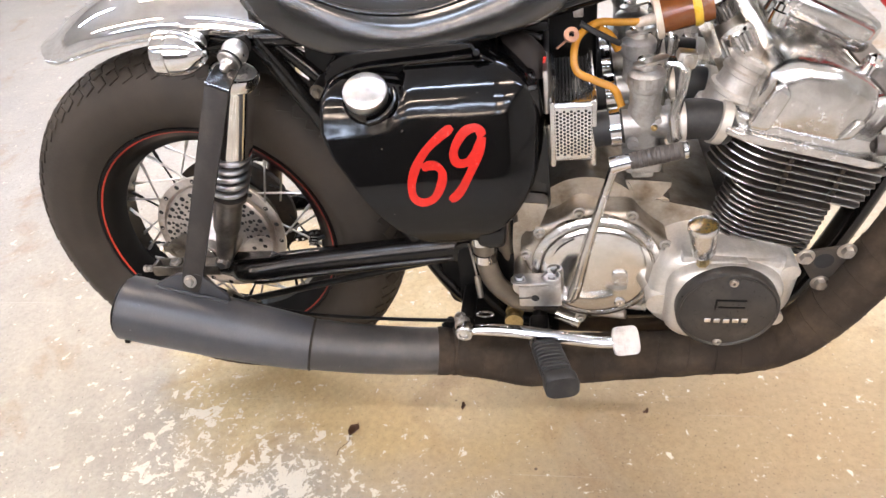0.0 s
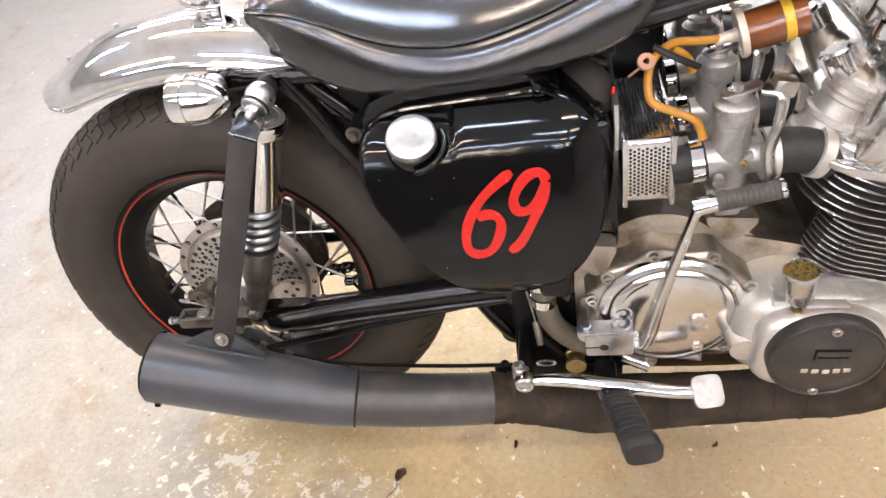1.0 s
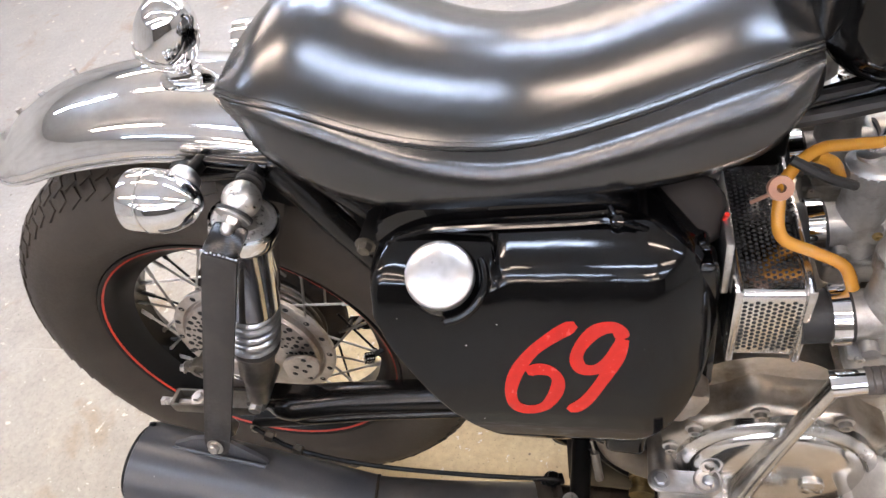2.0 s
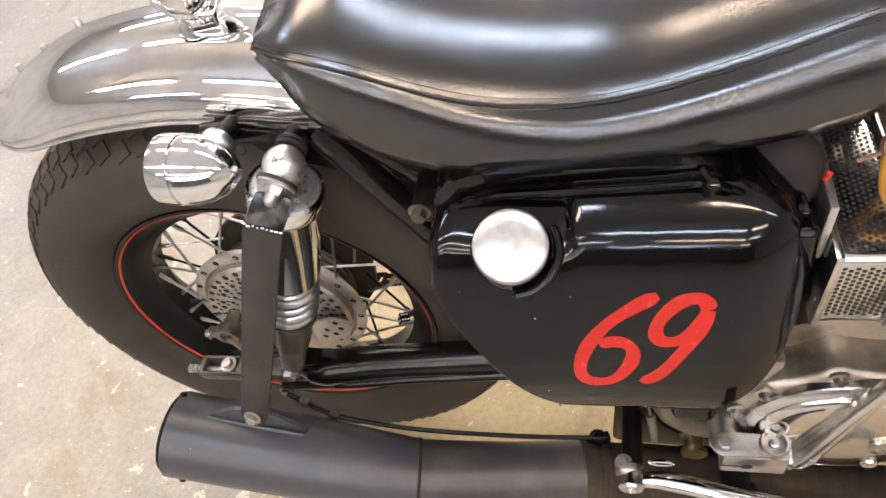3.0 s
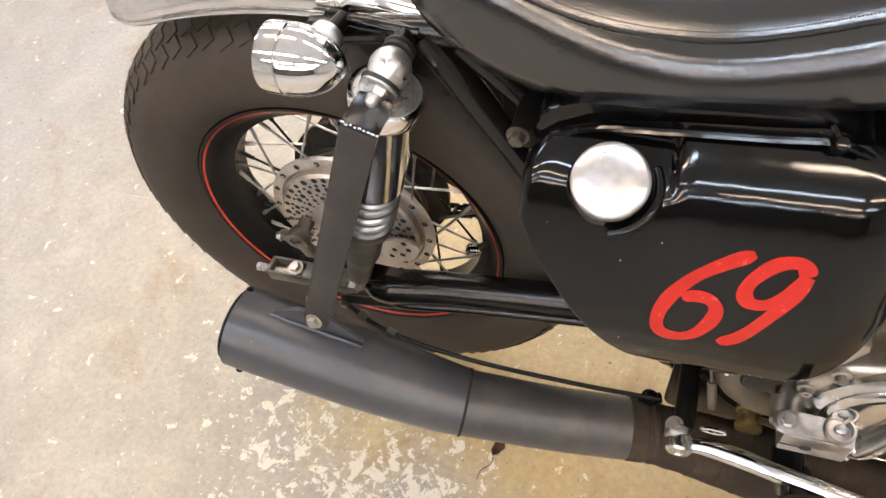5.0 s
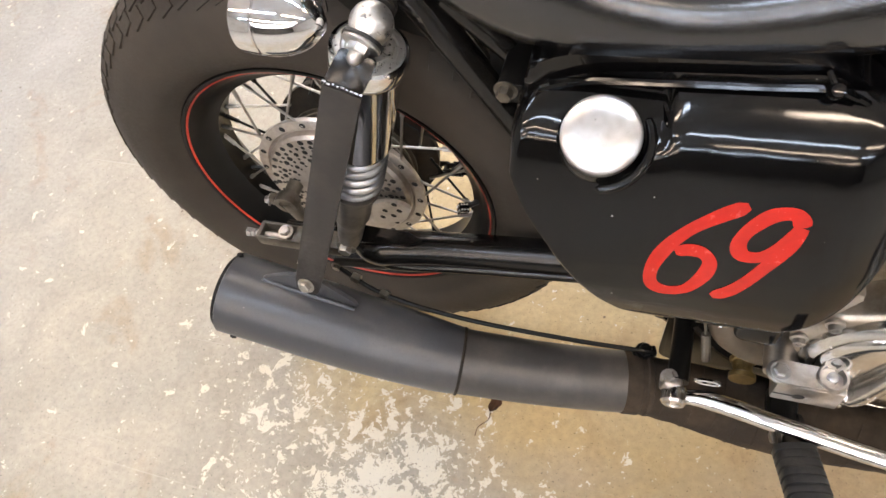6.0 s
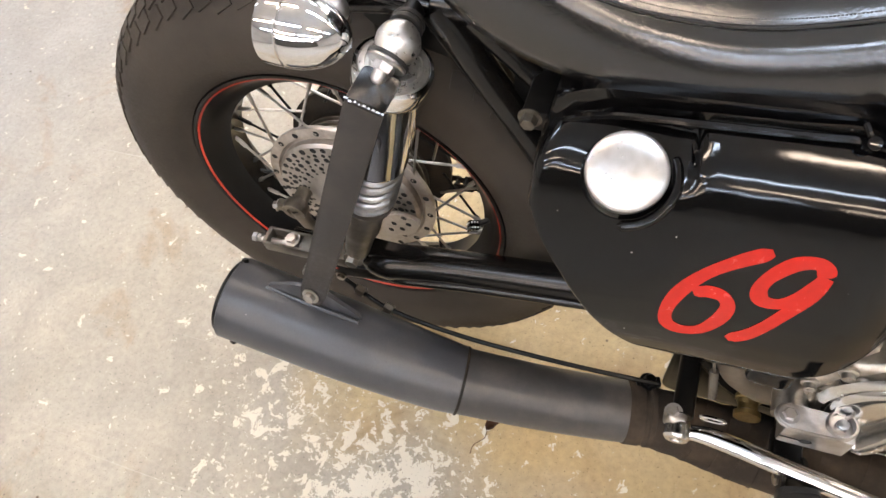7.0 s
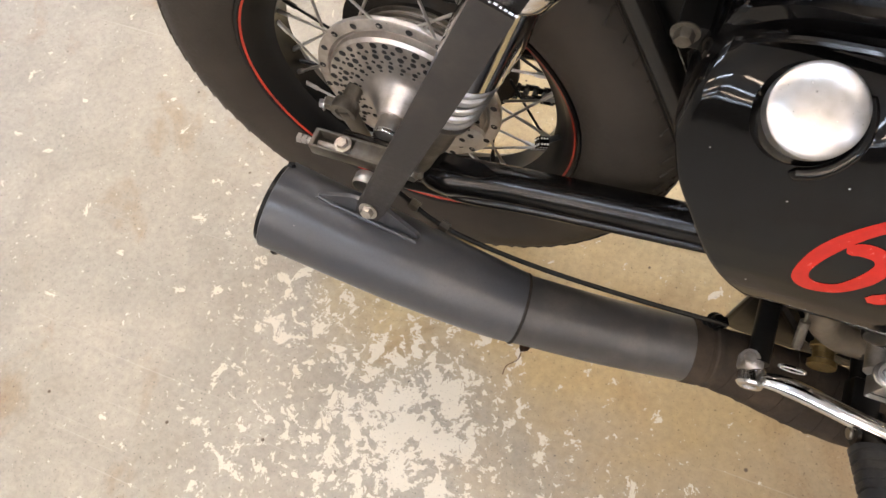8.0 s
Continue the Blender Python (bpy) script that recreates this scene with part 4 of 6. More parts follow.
def oil_tank():
    bm = M()
    ring_line = catmull([(x, z, 0) for x, z in TANK + TANK[:1]], 12)[:-1]
    rings = []
    steps = [(1.0, 0.0, 0.06), (1.0, 0.0, 0.0), (1.0, 0.40, 0), (0.998, 0.58, 0), (0.995, 0.70, 0), (0.990, 0.80, 0), (0.984, 0.87, 0), (0.976, 0.925, 0), (0.966, 0.964, 0), (0.953, 0.988, 0)]
    steps += [(0.938 * (1 - k / 50), 1.0, 0) for k in range(50)]
    for s, k, back in steps:
        ring = []
        for q in ring_line:
            x, z = TANK_MID[0] + (q.x - TANK_MID[0]) * s, TANK_MID[1] + (q.y - TANK_MID[1]) * s
            f = tank_face(x, z)
            y = -0.055 + (f + 0.055) * k + back
            ring.append(bm.verts.new((x, y, z)))
        rings.append(ring)
    n = len(ring_line)
    for a, b in zip(rings, rings[1:]):
        for i in range(n):
            bm.faces.new((a[i], a[(i + 1) % n], b[(i + 1) % n], b[i]))
    mid = bm.verts.new((TANK_MID[0], tank_face(*TANK_MID), TANK_MID[1]))
    for i in range(n):
        bm.faces.new((rings[-1][i], rings[-1][(i + 1) % n], mid))
    tank = part("oil_tank", bm, BLACK_GLOSS, bike, "glossy black oil tank with a red race number", angle=60)
    # the flat inboard half rises behind the seam flange
    bm = M()
    prism(bm, rounded([(0.306, 0.640), (0.313, 0.726), (0.345, 0.741), (0.510, 0.744), (0.538, 0.734), (0.560, 0.700), (0.572, 0.560), (0.500, 0.500), (0.400, 0.500)], 0.012), on_side(0, 0.175, 0), 0.258, 0.005, 3)
    part("tank_back", bm, BLACK_GLOSS, tank)
    bm = M()
    tube(bm, [(0.311, -0.086, 0.690), (0.324, -0.089, 0.709), (0.359, -0.0905, 0.7225), (0.419, -0.0915, 0.727), (0.479, -0.0915, 0.729), (0.517, -0.0915, 0.731), (0.536, -0.0905, 0.723), (0.566, -0.088, 0.697), (0.580, -0.086, 0.665)], 0.0032, 8, 8)
    part("seam_flange", bm, BLACK_GLOSS, tank, "welded seam flange")
    bm = M()
    lathe(bm, [(0, -0.004), (0.0055, -0.004), (0.0060, 0.0), (0.0045, 0.004), (0, 0.005)], aim((0.520, -0.095, 0.734), (0.1, -0.6, 0.8)), 12)
    tube(bm, [(0.514, -0.086, 0.742), (0.518, -0.092, 0.738), (0.523, -0.095, 0.733), (0.534, -0.094, 0.726)], 0.0024, 8)
    part("seam_clip", bm, BLACK_GLOSS, tank)
    # front return plate with its glossy lug
    bm = M()
    prism(bm, rounded([(0.552, 0.702), (0.590, 0.702), (0.604, 0.600), (0.606, 0.500), (0.598, 0.487), (0.572, 0.488), (0.558, 0.520)], 0.008), on_side(0, -0.030, 0), 0.060, 0.006, 3)
    part("tank_bracket", bm, BLACK_GLOSS, tank)
    bm = M()
    box(bm, (0.018, 0.030, 0.048), pose(0.590, -0.093, 0.668, 0, -6, 0), 0.007, 4)
    part("bracket_lug", bm, BLACK_GLOSS, tank)
    bm = M()
    box(bm, (0.040, 0.034, 0.044), pose(0.524, -0.140, 0.492, -14, 6, 0), 0.009, 3)
    tube(bm, [(0.520, -0.125, 0.478), (0.518, -0.118, 0.455), (0.505, -0.105, 0.450)], 0.010, 12)
    part("tank_drain", bm, BLACK_GLOSS, tank, "moulded black outlet under the tank")
    # filler with a raised lip on the low side of its recess
    bm = M()
    lathe(bm, [(0, -0.03), (0.031, -0.03), (0.032, -0.016), (0.0285, -0.010), (0, -0.010)], aim(CAP_AT, CAP_WAY), 40)
    part("filler_neck", bm, BLACK_GLOSS, tank)
    bm = M()
    side = Vector((1, 0, 0)) - CAP_WAY * CAP_WAY.x
    side.normalize()
    fore = CAP_WAY.cross(side)
    arc = []
    for k in range(25):
        a = radians(-88 + 122 * k / 24)
        arc.append(CAP_AT - CAP_WAY * (0.0150 + 0.004 * abs(k - 12) / 12) + 0.0365 * (math.cos(a) * side + math.sin(a) * fore))
    tube(bm, arc, [0.0012] + [0.0042] * 23 + [0.0012], 12, 2)
    part("filler_lip", bm, BLACK_GLOSS, tank)
    bm = M()
    lathe(bm, [(0.0278, -0.014), (0.0288, -0.013), (0.0294, -0.003), (0.0288, 0.0008), (0.0262, 0.0030), (0.014, 0.0042), (0, 0.0046)], aim(CAP_AT, CAP_WAY), 56)
    part("filler_cap", bm, CAP_METAL, tank, "scuffed bright round filler cap")
    # the digits: flat brush strokes laid on the flank
    six = [(0.485, 0.6565), (0.467, 0.645), (0.447, 0.628), (0.432, 0.607), (0.424, 0.585), (0.425, 0.566), (0.436, 0.558), (0.452, 0.563), (0.463, 0.580), (0.467, 0.597), (0.461, 0.607), (0.450, 0.609), (0.440, 0.605)]
    nine = [(0.5225, 0.643), (0.5205, 0.650), (0.514, 0.654), (0.501, 0.650), (0.489, 0.636), (0.484, 0.622), (0.488, 0.611), (0.501, 0.611), (0.513, 0.622), (0.521, 0.638), (0.522, 0.641), (0.517, 0.622), (0.503, 0.595), (0.488, 0.571), (0.474, 0.559)]
    for name, pts in (("digit_six", six), ("digit_nine", nine)):
        line = catmull([(x, z, 0) for x, z in pts], 8)
        bm = M()
        rows = []
        for i, q in enumerate(line):
            d = (line[min(i + 1, len(line) - 1)] - line[max(i - 1, 0)]).normalized()
            s = Vector((-d.y, d.x, 0))
            row = []
            end = min(i, len(line) - 1 - i)
            wide = (0.0058 + 0.0005 * math.sin(i * 0.31)) * min(1.0, 0.55 + 0.2 * end)
            for w in (-1, -0.5, 0, 0.5, 1):
                p = q + s * (w * wide)
                row.append(bm.verts.new((p.x, tank_face(p.x, p.y) - 0.00022 - 0.00022 * i / len(line), p.y)))
            rows.append(row)
        for a, b in zip(rows, rows[1:]):
            for j in range(4):
                bm.faces.new((a[j], a[j + 1], b[j + 1], b[j]))
        part(name, bm, RED_PAINT, tank, "hand-painted red digit")
    return tank


oil_tank()


def seat():
    xs = [0.190, 0.200, 0.215, 0.24, 0.28, 0.32, 0.36, 0.40, 0.44, 0.48, 0.52, 0.56, 0.60, 0.63, 0.648, 0.657]
    half = [0.085, 0.098, 0.108, 0.118, 0.124, 0.120, 0.114, 0.110, 0.107, 0.105, 0.104, 0.104, 0.103, 0.101, 0.097, 0.091]
    seam = [0.838, 0.840, 0.842, 0.843, 0.832, 0.808, 0.789, 0.780, 0.777, 0.783, 0.794, 0.808, 0.824, 0.833, 0.837, 0.837]
    crown = [0.842, 0.856, 0.868, 0.878, 0.868, 0.846, 0.826, 0.814, 0.809, 0.813, 0.824, 0.838, 0.852, 0.858, 0.852, 0.842]
    low = [0.832, 0.820, 0.802, 0.778, 0.755, 0.738, 0.728, 0.725, 0.727, 0.731, 0.737, 0.745, 0.756, 0.770, 0.792, 0.818]
    n = 57
    at = [0.190 + (0.657 - 0.190) * i / (n - 1) for i in range(n)]

    def smooth(v):
        raw = np.interp(at, xs, v)
        pad = np.pad(raw, 2, mode="edge")
        return sum(pad[k:k + n] for k in range(5)) / 5
    h, s, c, b = smooth(half), smooth(seam), smooth(crown), smooth(low)
    bm = M()
    rings = []
    for i, x in enumerate(at):
        g = s[i] - b[i]
        wide = 1.0 + float(np.interp(x, [0.19, 0.30, 0.42, 0.50], [0.04, 0.09, 0.20, 0.22])) * min(1.0, g / 0.05)
        o = wide - 1.0
        prof = [(0.0, b[i] + 0.006), (0.70 * wide, b[i] + 0.003), (0.95 * wide, b[i]), (1.0 * wide, b[i] + 0.06 * g), (wide + 0.005, b[i] + 0.22 * g), (1 + 0.97 * o, b[i] + 0.45 * g), (1 + 0.84 * o, b[i] + 0.64 * g), (1 + 0.62 * o, b[i] + 0.80 * g), (1 + 0.34 * o, b[i] + 0.92 * g), (1.0, s[i] - 0.003), (0.985, s[i] - 0.0008), (0.965, s[i] + 0.0015)]
        d = c[i] - s[i]
        for u in (0.90, 0.80, 0.66, 0.5, 0.33, 0.16, 0.0):
            prof.append((u, s[i] + 0.0015 + d * (1 - u ** 2.2)))
        ring = [(x, Y0 - u * h[i], z) for u, z in prof]
        ring += [(x, Y0 + u * h[i], z) for u, z in prof[-2:0:-1]]
        rings.append([bm.verts.new(p) for p in ring])
    k = len(rings[0])
    for a, d in zip(rings, rings[1:]):
        for j in range(k):
            bm.faces.new((a[j], a[(j + 1) % k], d[(j + 1) % k], d[j]))
    bm.faces.new(rings[0][::-1])
    bm.faces.new(rings[-1])
    st = part("seat", bm, LEATHER, bike, "black leather saddle with a stitched seam", angle=70)
    for sgn in (-1, 1):
        bm = M()
        tube(bm, [(x, Y0 + sgn * h[i] * 0.994, s[i] - 0.0004) for i, x in enumerate(at)], 0.0014, 8, 0)
        part("seam_piping", bm, LEATHER, st)
        bm = M()
        for i in range(n - 1):
            for f in (0.0, 0.25, 0.5, 0.75):
                x0 = at[i] + (at[i + 1] - at[i]) * f
                x1 = x0 + 0.0013
                y, z = (float(np.interp(x0, at, [Y0 + sgn * (hh * 0.955) for hh in h])), float(np.interp(x0, at, s)) + 0.0030)
                tube(bm, [(x0, y, z), (x1, y, z)], 0.0006, 4, 0)
        part("stitching", bm, THREAD, st)["kind"] = "stuff"
    bm = M()
    box(bm, (0.34, 0.17, 0.014), pose(0.44, Y0, 0.738), 0.004)
    part("seat_pan", bm, BLACK_FRAME, st)
    return st


seat()


def fender():
    """Bobbed chrome rear fender with a flipped tail."""
    stations = [(-0.162, 0.747, 0.004, 0.034), (-0.158, 0.741, 0.012, 0.050), (-0.148, 0.736, 0.022, 0.062), (-0.125, 0.734, 0.034, 0.071), (-0.095, 0.740, 0.046, 0.076), (-0.05, 0.750, 0.056, 0.077), (0.0, 0.757, 0.059, 0.077), (0.06, 0.761, 0.059, 0.077), (0.12, 0.758, 0.058, 0.077), (0.18, 0.748, 0.057, 0.077), (0.26, 0.722, 0.056, 0.077), (0.33, 0.68, 0.056, 0.077)]
    src = np.linspace(0, 1, len(stations))
    cols = list(zip(*stations))
    line = catmull([(*p[:3],) for p in stations], 8)
    wide = np.interp(np.linspace(0, 1, len(line)), src, cols[3])
    bm = M()
    rings = []
    for q, w in zip(line, wide):
        x, z, hgt = q
        ring = []
        for k in range(25):
            a = math.pi * k / 24
            y = -math.cos(a) * (0.90 + 0.10 * abs(math.cos(a)) ** 6)
            lift = math.sin(a) ** 0.80
            back = -0.02 * math.sin(a) if x < -0.1 else -0.02 * math.sin(a) * max(0, (0.0 - x) / 0.1)
            ring.append(bm.verts.new((x + back, Y0 + y * w, z + hgt * lift)))
        rings.append(ring)
    for a, b in zip(rings, rings[1:]):
        for k in range(24):
            bm.faces.new((a[k], a[k + 1], b[k + 1], b[k]))
    ob = part("fender", bm, CHROME, bike, "polished chrome rear fender with flipped tail", angle=80)
    so = ob.modifiers.new("sheet", "SOLIDIFY")
    so.thickness, so.offset = 0.002, -1
    # rolled edge
    for s in (-1, 1):
        bm = M()
        tube(bm, [(q.x, Y0 + s * w, q.y) for q, w in list(zip(line, wide))[2:]], 0.0022, 8, 0)
        part("rolled_edge", bm, CHROME, ob)
    for x, y, z in ((-0.062, 0.092, 0.790), (-0.092, 0.064, 0.782), (-0.136, 0.062, 0.764)):
        bm = M()
        tube(bm, [(x, y, z - 0.01), (x, y, z + 0.016)], 0.0035, 8, 0)
        lathe(bm, [(0, 0), (0.006, 0), (0.006, 0.004), (0, 0.004)], pose(x, y, z), 6)
        part("fender_stud", bm, STEEL, ob)
    # stay along the lower edge
    bm = M()
    tube(bm, [(0.134, -0.030, 0.763), (0.150, -0.031, 0.763), (0.205, -0.032, 0.754)], [0.004, 0.0072, 0.0075], 14, 0)
    part("fender_stay", bm, BLACK_GLOSS, ob, "glossy black stay along the fender edge")
    bm = M()
    prism(bm, rounded([(0.126, 0.752), (0.225, 0.748), (0.245, 0.690), (0.205, 0.700), (0.150, 0.722)], 0.010), on_side(0, -0.024, 0), 0.004, 0.001)
    part("fender_bracket", bm, BLACK_FRAME, ob)
    return ob


fender()


def indicator(s):
    y = Y0 + s * 0.135
    rear, tip = Vector((0.089, y, 0.762)), Vector((0.158, y + 0.003 * s, 0.757))
    m = aim(rear, tip - rear)
    bm = M()
    lathe(bm, [(0.0, 0.003), (0.027, 0.003), (0.0275, 0.0), (0.0296, 0.0008), (0.0302, 0.0030), (0.0303, 0.0190), (0.0296, 0.0198), (0.0284, 0.0202), (0.0284, 0.0212), (0.0297, 0.0216), (0.0303, 0.0226), (0.0296, 0.031), (0.0276, 0.040), (0.0240, 0.049), (0.0190, 0.057), (0.0125, 0.0635), (0.0060, 0.0680), (0, 0.0695)], m, 48)
    b = part("indicator", bm, CHROME, bike, "chrome bullet indicator beside the fender")
    bm = M()
    lathe(bm, [(0.006, 0.004), (0.0125, 0.004), (0.0145, 0.007), (0.0150, 0.011), (0.0140, 0.015), (0.006, 0.017)], aim((0.131, y - s * 0.012, 0.766), (0.12, -s, -0.06)), 28)
    part("indicator_grommet", bm, CAP_METAL, b, "dull grey mounting collar")
    bm = M()
    tube(bm, [(0.131, y - s * 0.016, 0.766), (0.136, y - s * 0.052, 0.763)], 0.0075, 16, 0)
    part("indicator_stem", bm, BLACK_FRAME, b)
    return b


indicator(-1)
indicator(1)


def tail_lamp():
    foot = Vector((0.103, 0.040, 0.802))
    mid = Vector((0.106, 0.052, 0.851))
    bm = M()
    lathe(bm, [(0, -0.034), (0.012, -0.0335), (0.0215, -0.031), (0.0285, -0.026), (0.0325, -0.018), (0.0345, -0.006), (0.0340, 0.006), (0.0315, 0.018), (0.0265, 0.029), (0.0190, 0.037), (0.0095, 0.0415), (0, 0.0425)], aim(mid, (0.52, 0.10, 0.85)) @ Matrix.Diagonal((0.73, 0.88, 0.99, 1.0)), 44)
    b = part("tail_lamp", bm, CHROME, bike, "chrome tail lamp on a stem over the fender")
    bm = M()
    lathe(bm, [(0.0330, -0.0235), (0.0342, -0.0225), (0.0350, -0.019), (0.0342, -0.0165), (0.0330, -0.016)], aim(mid, (0.52, 0.10, 0.85)) @ Matrix.Diagonal((0.73, 0.88, 0.99, 1.0)), 44)
    part("lamp_rim", bm, CHROME, b)
    bm = M()
    box(bm, (0.027, 0.024, 0.034), pose(0.110, 0.044, 0.817, 8, 10, 14), 0.004, 3)
    part("lamp_stem", bm, CHROME, b)
    bm = M()
    lathe(bm, [(0, -0.014), (0.0125, -0.014), (0.0118, -0.004), (0.0120, 0.006), (0, 0.006)], pose(*foot), 28)
    lathe(bm, [(0, -0.014), (0.0190, -0.014), (0.0180, -0.010), (0.0125, -0.008), (0, -0.007)], pose(*foot), 28)
    part("stem_foot", bm, CHROME, b)
    return b


tail_lamp()


# ---- engine ----
TILT_DEG = 17.0
CRANK = Vector((0.835, Y0, 0.430))
ENG = Matrix.Translation(CRANK) @ pose(0, 0, 0, 0, TILT_DEG, 0)   # local x ahead, local z up the cylinders


def engine():
    bm = M()
    case = rounded([(0.552, 0.490), (0.61, 0.515), (0.665, 0.540), (0.72, 0.505), (0.80, 0.485), (0.930, 0.440), (0.940, 0.36), (0.91, 0.30), (0.80, 0.29), (0.60, 0.295), (0.548, 0.33), (0.545, 0.43)], 0.03)
    prism(bm, case, on_side(0, Y0 + 0.16, 0), 0.300, 0.012, 3)
    # humps over the gearbox shafts
    tube(bm, [(0.655, 0.2, 0.455), (0.655, -0.085, 0.455)], 0.085, 40, 0)
    tube(bm, [(0.715, 0.2, 0.43), (0.715, -0.08, 0.43)], 0.085, 40, 0)
    eng = part("engine", bm, CAST, bike, "cast aluminium four-cylinder engine")
    # casting lugs on top
    for name, pts, y, d in (("case_lug", [(0.705, 0.548), (0.772, 0.540), (0.752, 0.510), (0.722, 0.510)], -0.085, 0.022), ("case_lug", [(0.556, 0.524), (0.604, 0.518), (0.585, 0.470), (0.562, 0.474)], -0.092, 0.026)):
        bm = M()
        prism(bm, rounded(pts, 0.008), on_side(0, y, 0), d, 0.004, 2)
        part(name, bm, CAST, eng)
    # clutch housing with its screw bosses
    bm = M()
    ring = []
    for k in range(72):
        a = 2 * math.pi * k / 72
        r = 0.0985
        for b, amp in ((22, 0.010), (62, 0.008), (103, 0.008), (140, 0.012), (165, 0.014), (205, 0.020), (258, 0.006), (315, 0.006)):
            d = (math.degrees(a) - b + 180) % 360 - 180
            r += amp * math.exp(-(d / 9.0) ** 2)
        ring.append((0.668 + r * math.cos(a), 0.410 + 0.985 * r * math.sin(a)))
    pillow(bm, ring, on_side(0, -0.085, 0), 0.041, 0.010, 5)
    part("clutch_housing", bm, CAST, eng)
    bm = M()
    lathe(bm, [(0.094, -0.004), (0.093, 0.006), (0.088, 0.0105), (0.0835, 0.0115), (0.0825, 0.0095), (0.0815, 0.0095)], on_side(0.668, -0.126, 0.410), 72)
    part("cover_ring", bm, POLISHED, eng, "polished ring round the clutch cover")
    bm = M()
    lathe(bm, [(0.0815, 0.0), (0.081, 0.008), (0.078, 0.0125), (0.072, 0.0150), (0.045, 0.0175), (0, 0.0185)], on_side(0.6685, -0.1265, 0.410), 72)
    part("clutch_cover", bm, worn("mirror_aluminium", (0.76, 0.745, 0.715), (0.64, 0.60, 0.55), 0.14, 1.0, grain=40, blotch=14, rough_var=0.04, bump=0.015, wavy=0.03), eng, "polished round clutch cover")
    # dark window and cast web to the rear of the cover
    bm = M()
    prism(bm, rounded([(0.604, 0.438), (0.616, 0.462), (0.640, 0.478), (0.634, 0.448), (0.612, 0.428)], 0.008), on_side(0, -0.1395, 0), 0.0022, 0.0006)
    part("cover_recess", bm, HOLE, eng)
    bm = M()
    prism(bm, rounded([(0.690, 0.416), (0.712, 0.416), (0.714, 0.392), (0.692, 0.390)], 0.007), on_side(0, -0.1445, 0), 0.0035, 0.0014)
    part("cover_pad", bm, POLISHED, eng)
    for a, rr in ((98, 0.062), (302, 0.066)):
        bm = M()
        screw(bm, on_side(0.668 + rr * math.cos(radians(a)), -0.142, 0.410 + rr * math.sin(radians(a))), 0.0085, 0.0038)
        part("cover_screw", bm, CHROME, eng)
    for a in (22, 62, 103, 140, 165, 258, 315):
        bm = M()
        lathe(bm, [(0, 0), (0.0085, 0), (0.0085, 0.003), (0.0060, 0.004), (0.0055, 0.009), (0.003, 0.009), (0.0025, 0.006), (0, 0.006)], on_side(0.668 + 0.1035 * math.cos(radians(a)), -0.125, 0.410 + 0.102 * math.sin(radians(a))), 14)
        part("case_screw", bm, STEEL, eng)
    # right crank end: silver block round the points cover
    silver = worn("silver_casting", (0.70, 0.67, 0.62), (0.42, 0.37, 0.30), 0.40, 0.75, grain=240, blotch=16, rough_var=0.1, bump=0.25, dist=0.0007, dirt_at=(0.5, 0.8))
    bm = M()
    pillow(bm, rounded([(0.742, 0.340), (0.775, 0.318), (0.905, 0.322), (0.934, 0.352), (0.941, 0.428), (0.910, 0.446), (0.850, 0.456), (0.795, 0.462), (0.757, 0.445), (0.742, 0.40)], 0.022, 6), on_side(0, -0.070, 0), 0.098, 0.024, 7)
    pillow(bm, rounded([(0.760, 0.345), (0.785, 0.322), (0.890, 0.325), (0.912, 0.355), (0.914, 0.425), (0.880, 0.446), (0.84, 0.452), (0.795, 0.450), (0.764, 0.43)], 0.030, 6), on_side(0, -0.155, 0), 0.036, 0.016, 6)
    tube(bm, [(0.755, -0.11, 0.375), (0.755, -0.170, 0.375)], 0.018, 18, 0)
    tube(bm, [(0.922, -0.10, 0.428), (0.922, -0.168, 0.428)], 0.012, 16, 0)
    box(bm, (0.13, 0.03, 0.014), pose(0.845, -0.150, 0.444, 0, 6, 0), 0.004, 2)
    box(bm, (0.05, 0.016, 0.010), pose(0.840, -0.165, 0.448, 0, 6, 0), 0.003, 2)
    tube(bm, [(0.915, -0.10, 0.340), (0.915, -0.165, 0.340)], 0.012, 16, 0)
    part("crankcase_end", bm, silver, eng, "silver crankcase end casting")
    bm = M()
    lathe(bm, [(0.0640, -0.006), (0.0640, 0.008), (0.0625, 0.0105), (0.060, 0.0112), (0.0585, 0.0095), (0.056, 0.0095), (0.040, 0.0150), (0.02, 0.0175), (0, 0.018)], on_side(0.838, -0.196, 0.394) @ Matrix.Scale(1.04, 4), 64)
    part("points_cover", bm, worn("dull_black_cover", (0.030, 0.027, 0.024), (0.065, 0.057, 0.047), 0.34, 0.1, grain=250, blotch=25, bump=0.2), eng, "round dull black ignition points cover")
    for x, z in ((0.840, 0.446), (0.831, 0.338)):
        bm = M()
        screw(bm, on_side(x, -0.2055, z), 0.0062, 0.0045)
        part("points_screw", bm, STEEL, eng)
    for x, z, w, h in ((0.839, 0.421, 0.038, 0.0026), (0.840, 0.409, 0.034, 0.0026), (0.820, 0.414, 0.003, 0.018)):
        bm = M()
        box(bm, (w, 0.002, h), pose(x, -0.2142, z, 0, 3, 0), 0.0006)
        part("raised_rib", bm, BLACK_FRAME, eng)
    for k in range(5):
        bm = M()
        box(bm, (0.0085, 0.002, 0.0075), pose(0.812 + 0.0118 * k, -0.2152 + 0.0008 * abs(k - 2), 0.386 - 0.0002 * k, 0, 2, 0), 0.0008)
        part("raised_bar", bm, CHROME, eng, "plain bright raised bar")
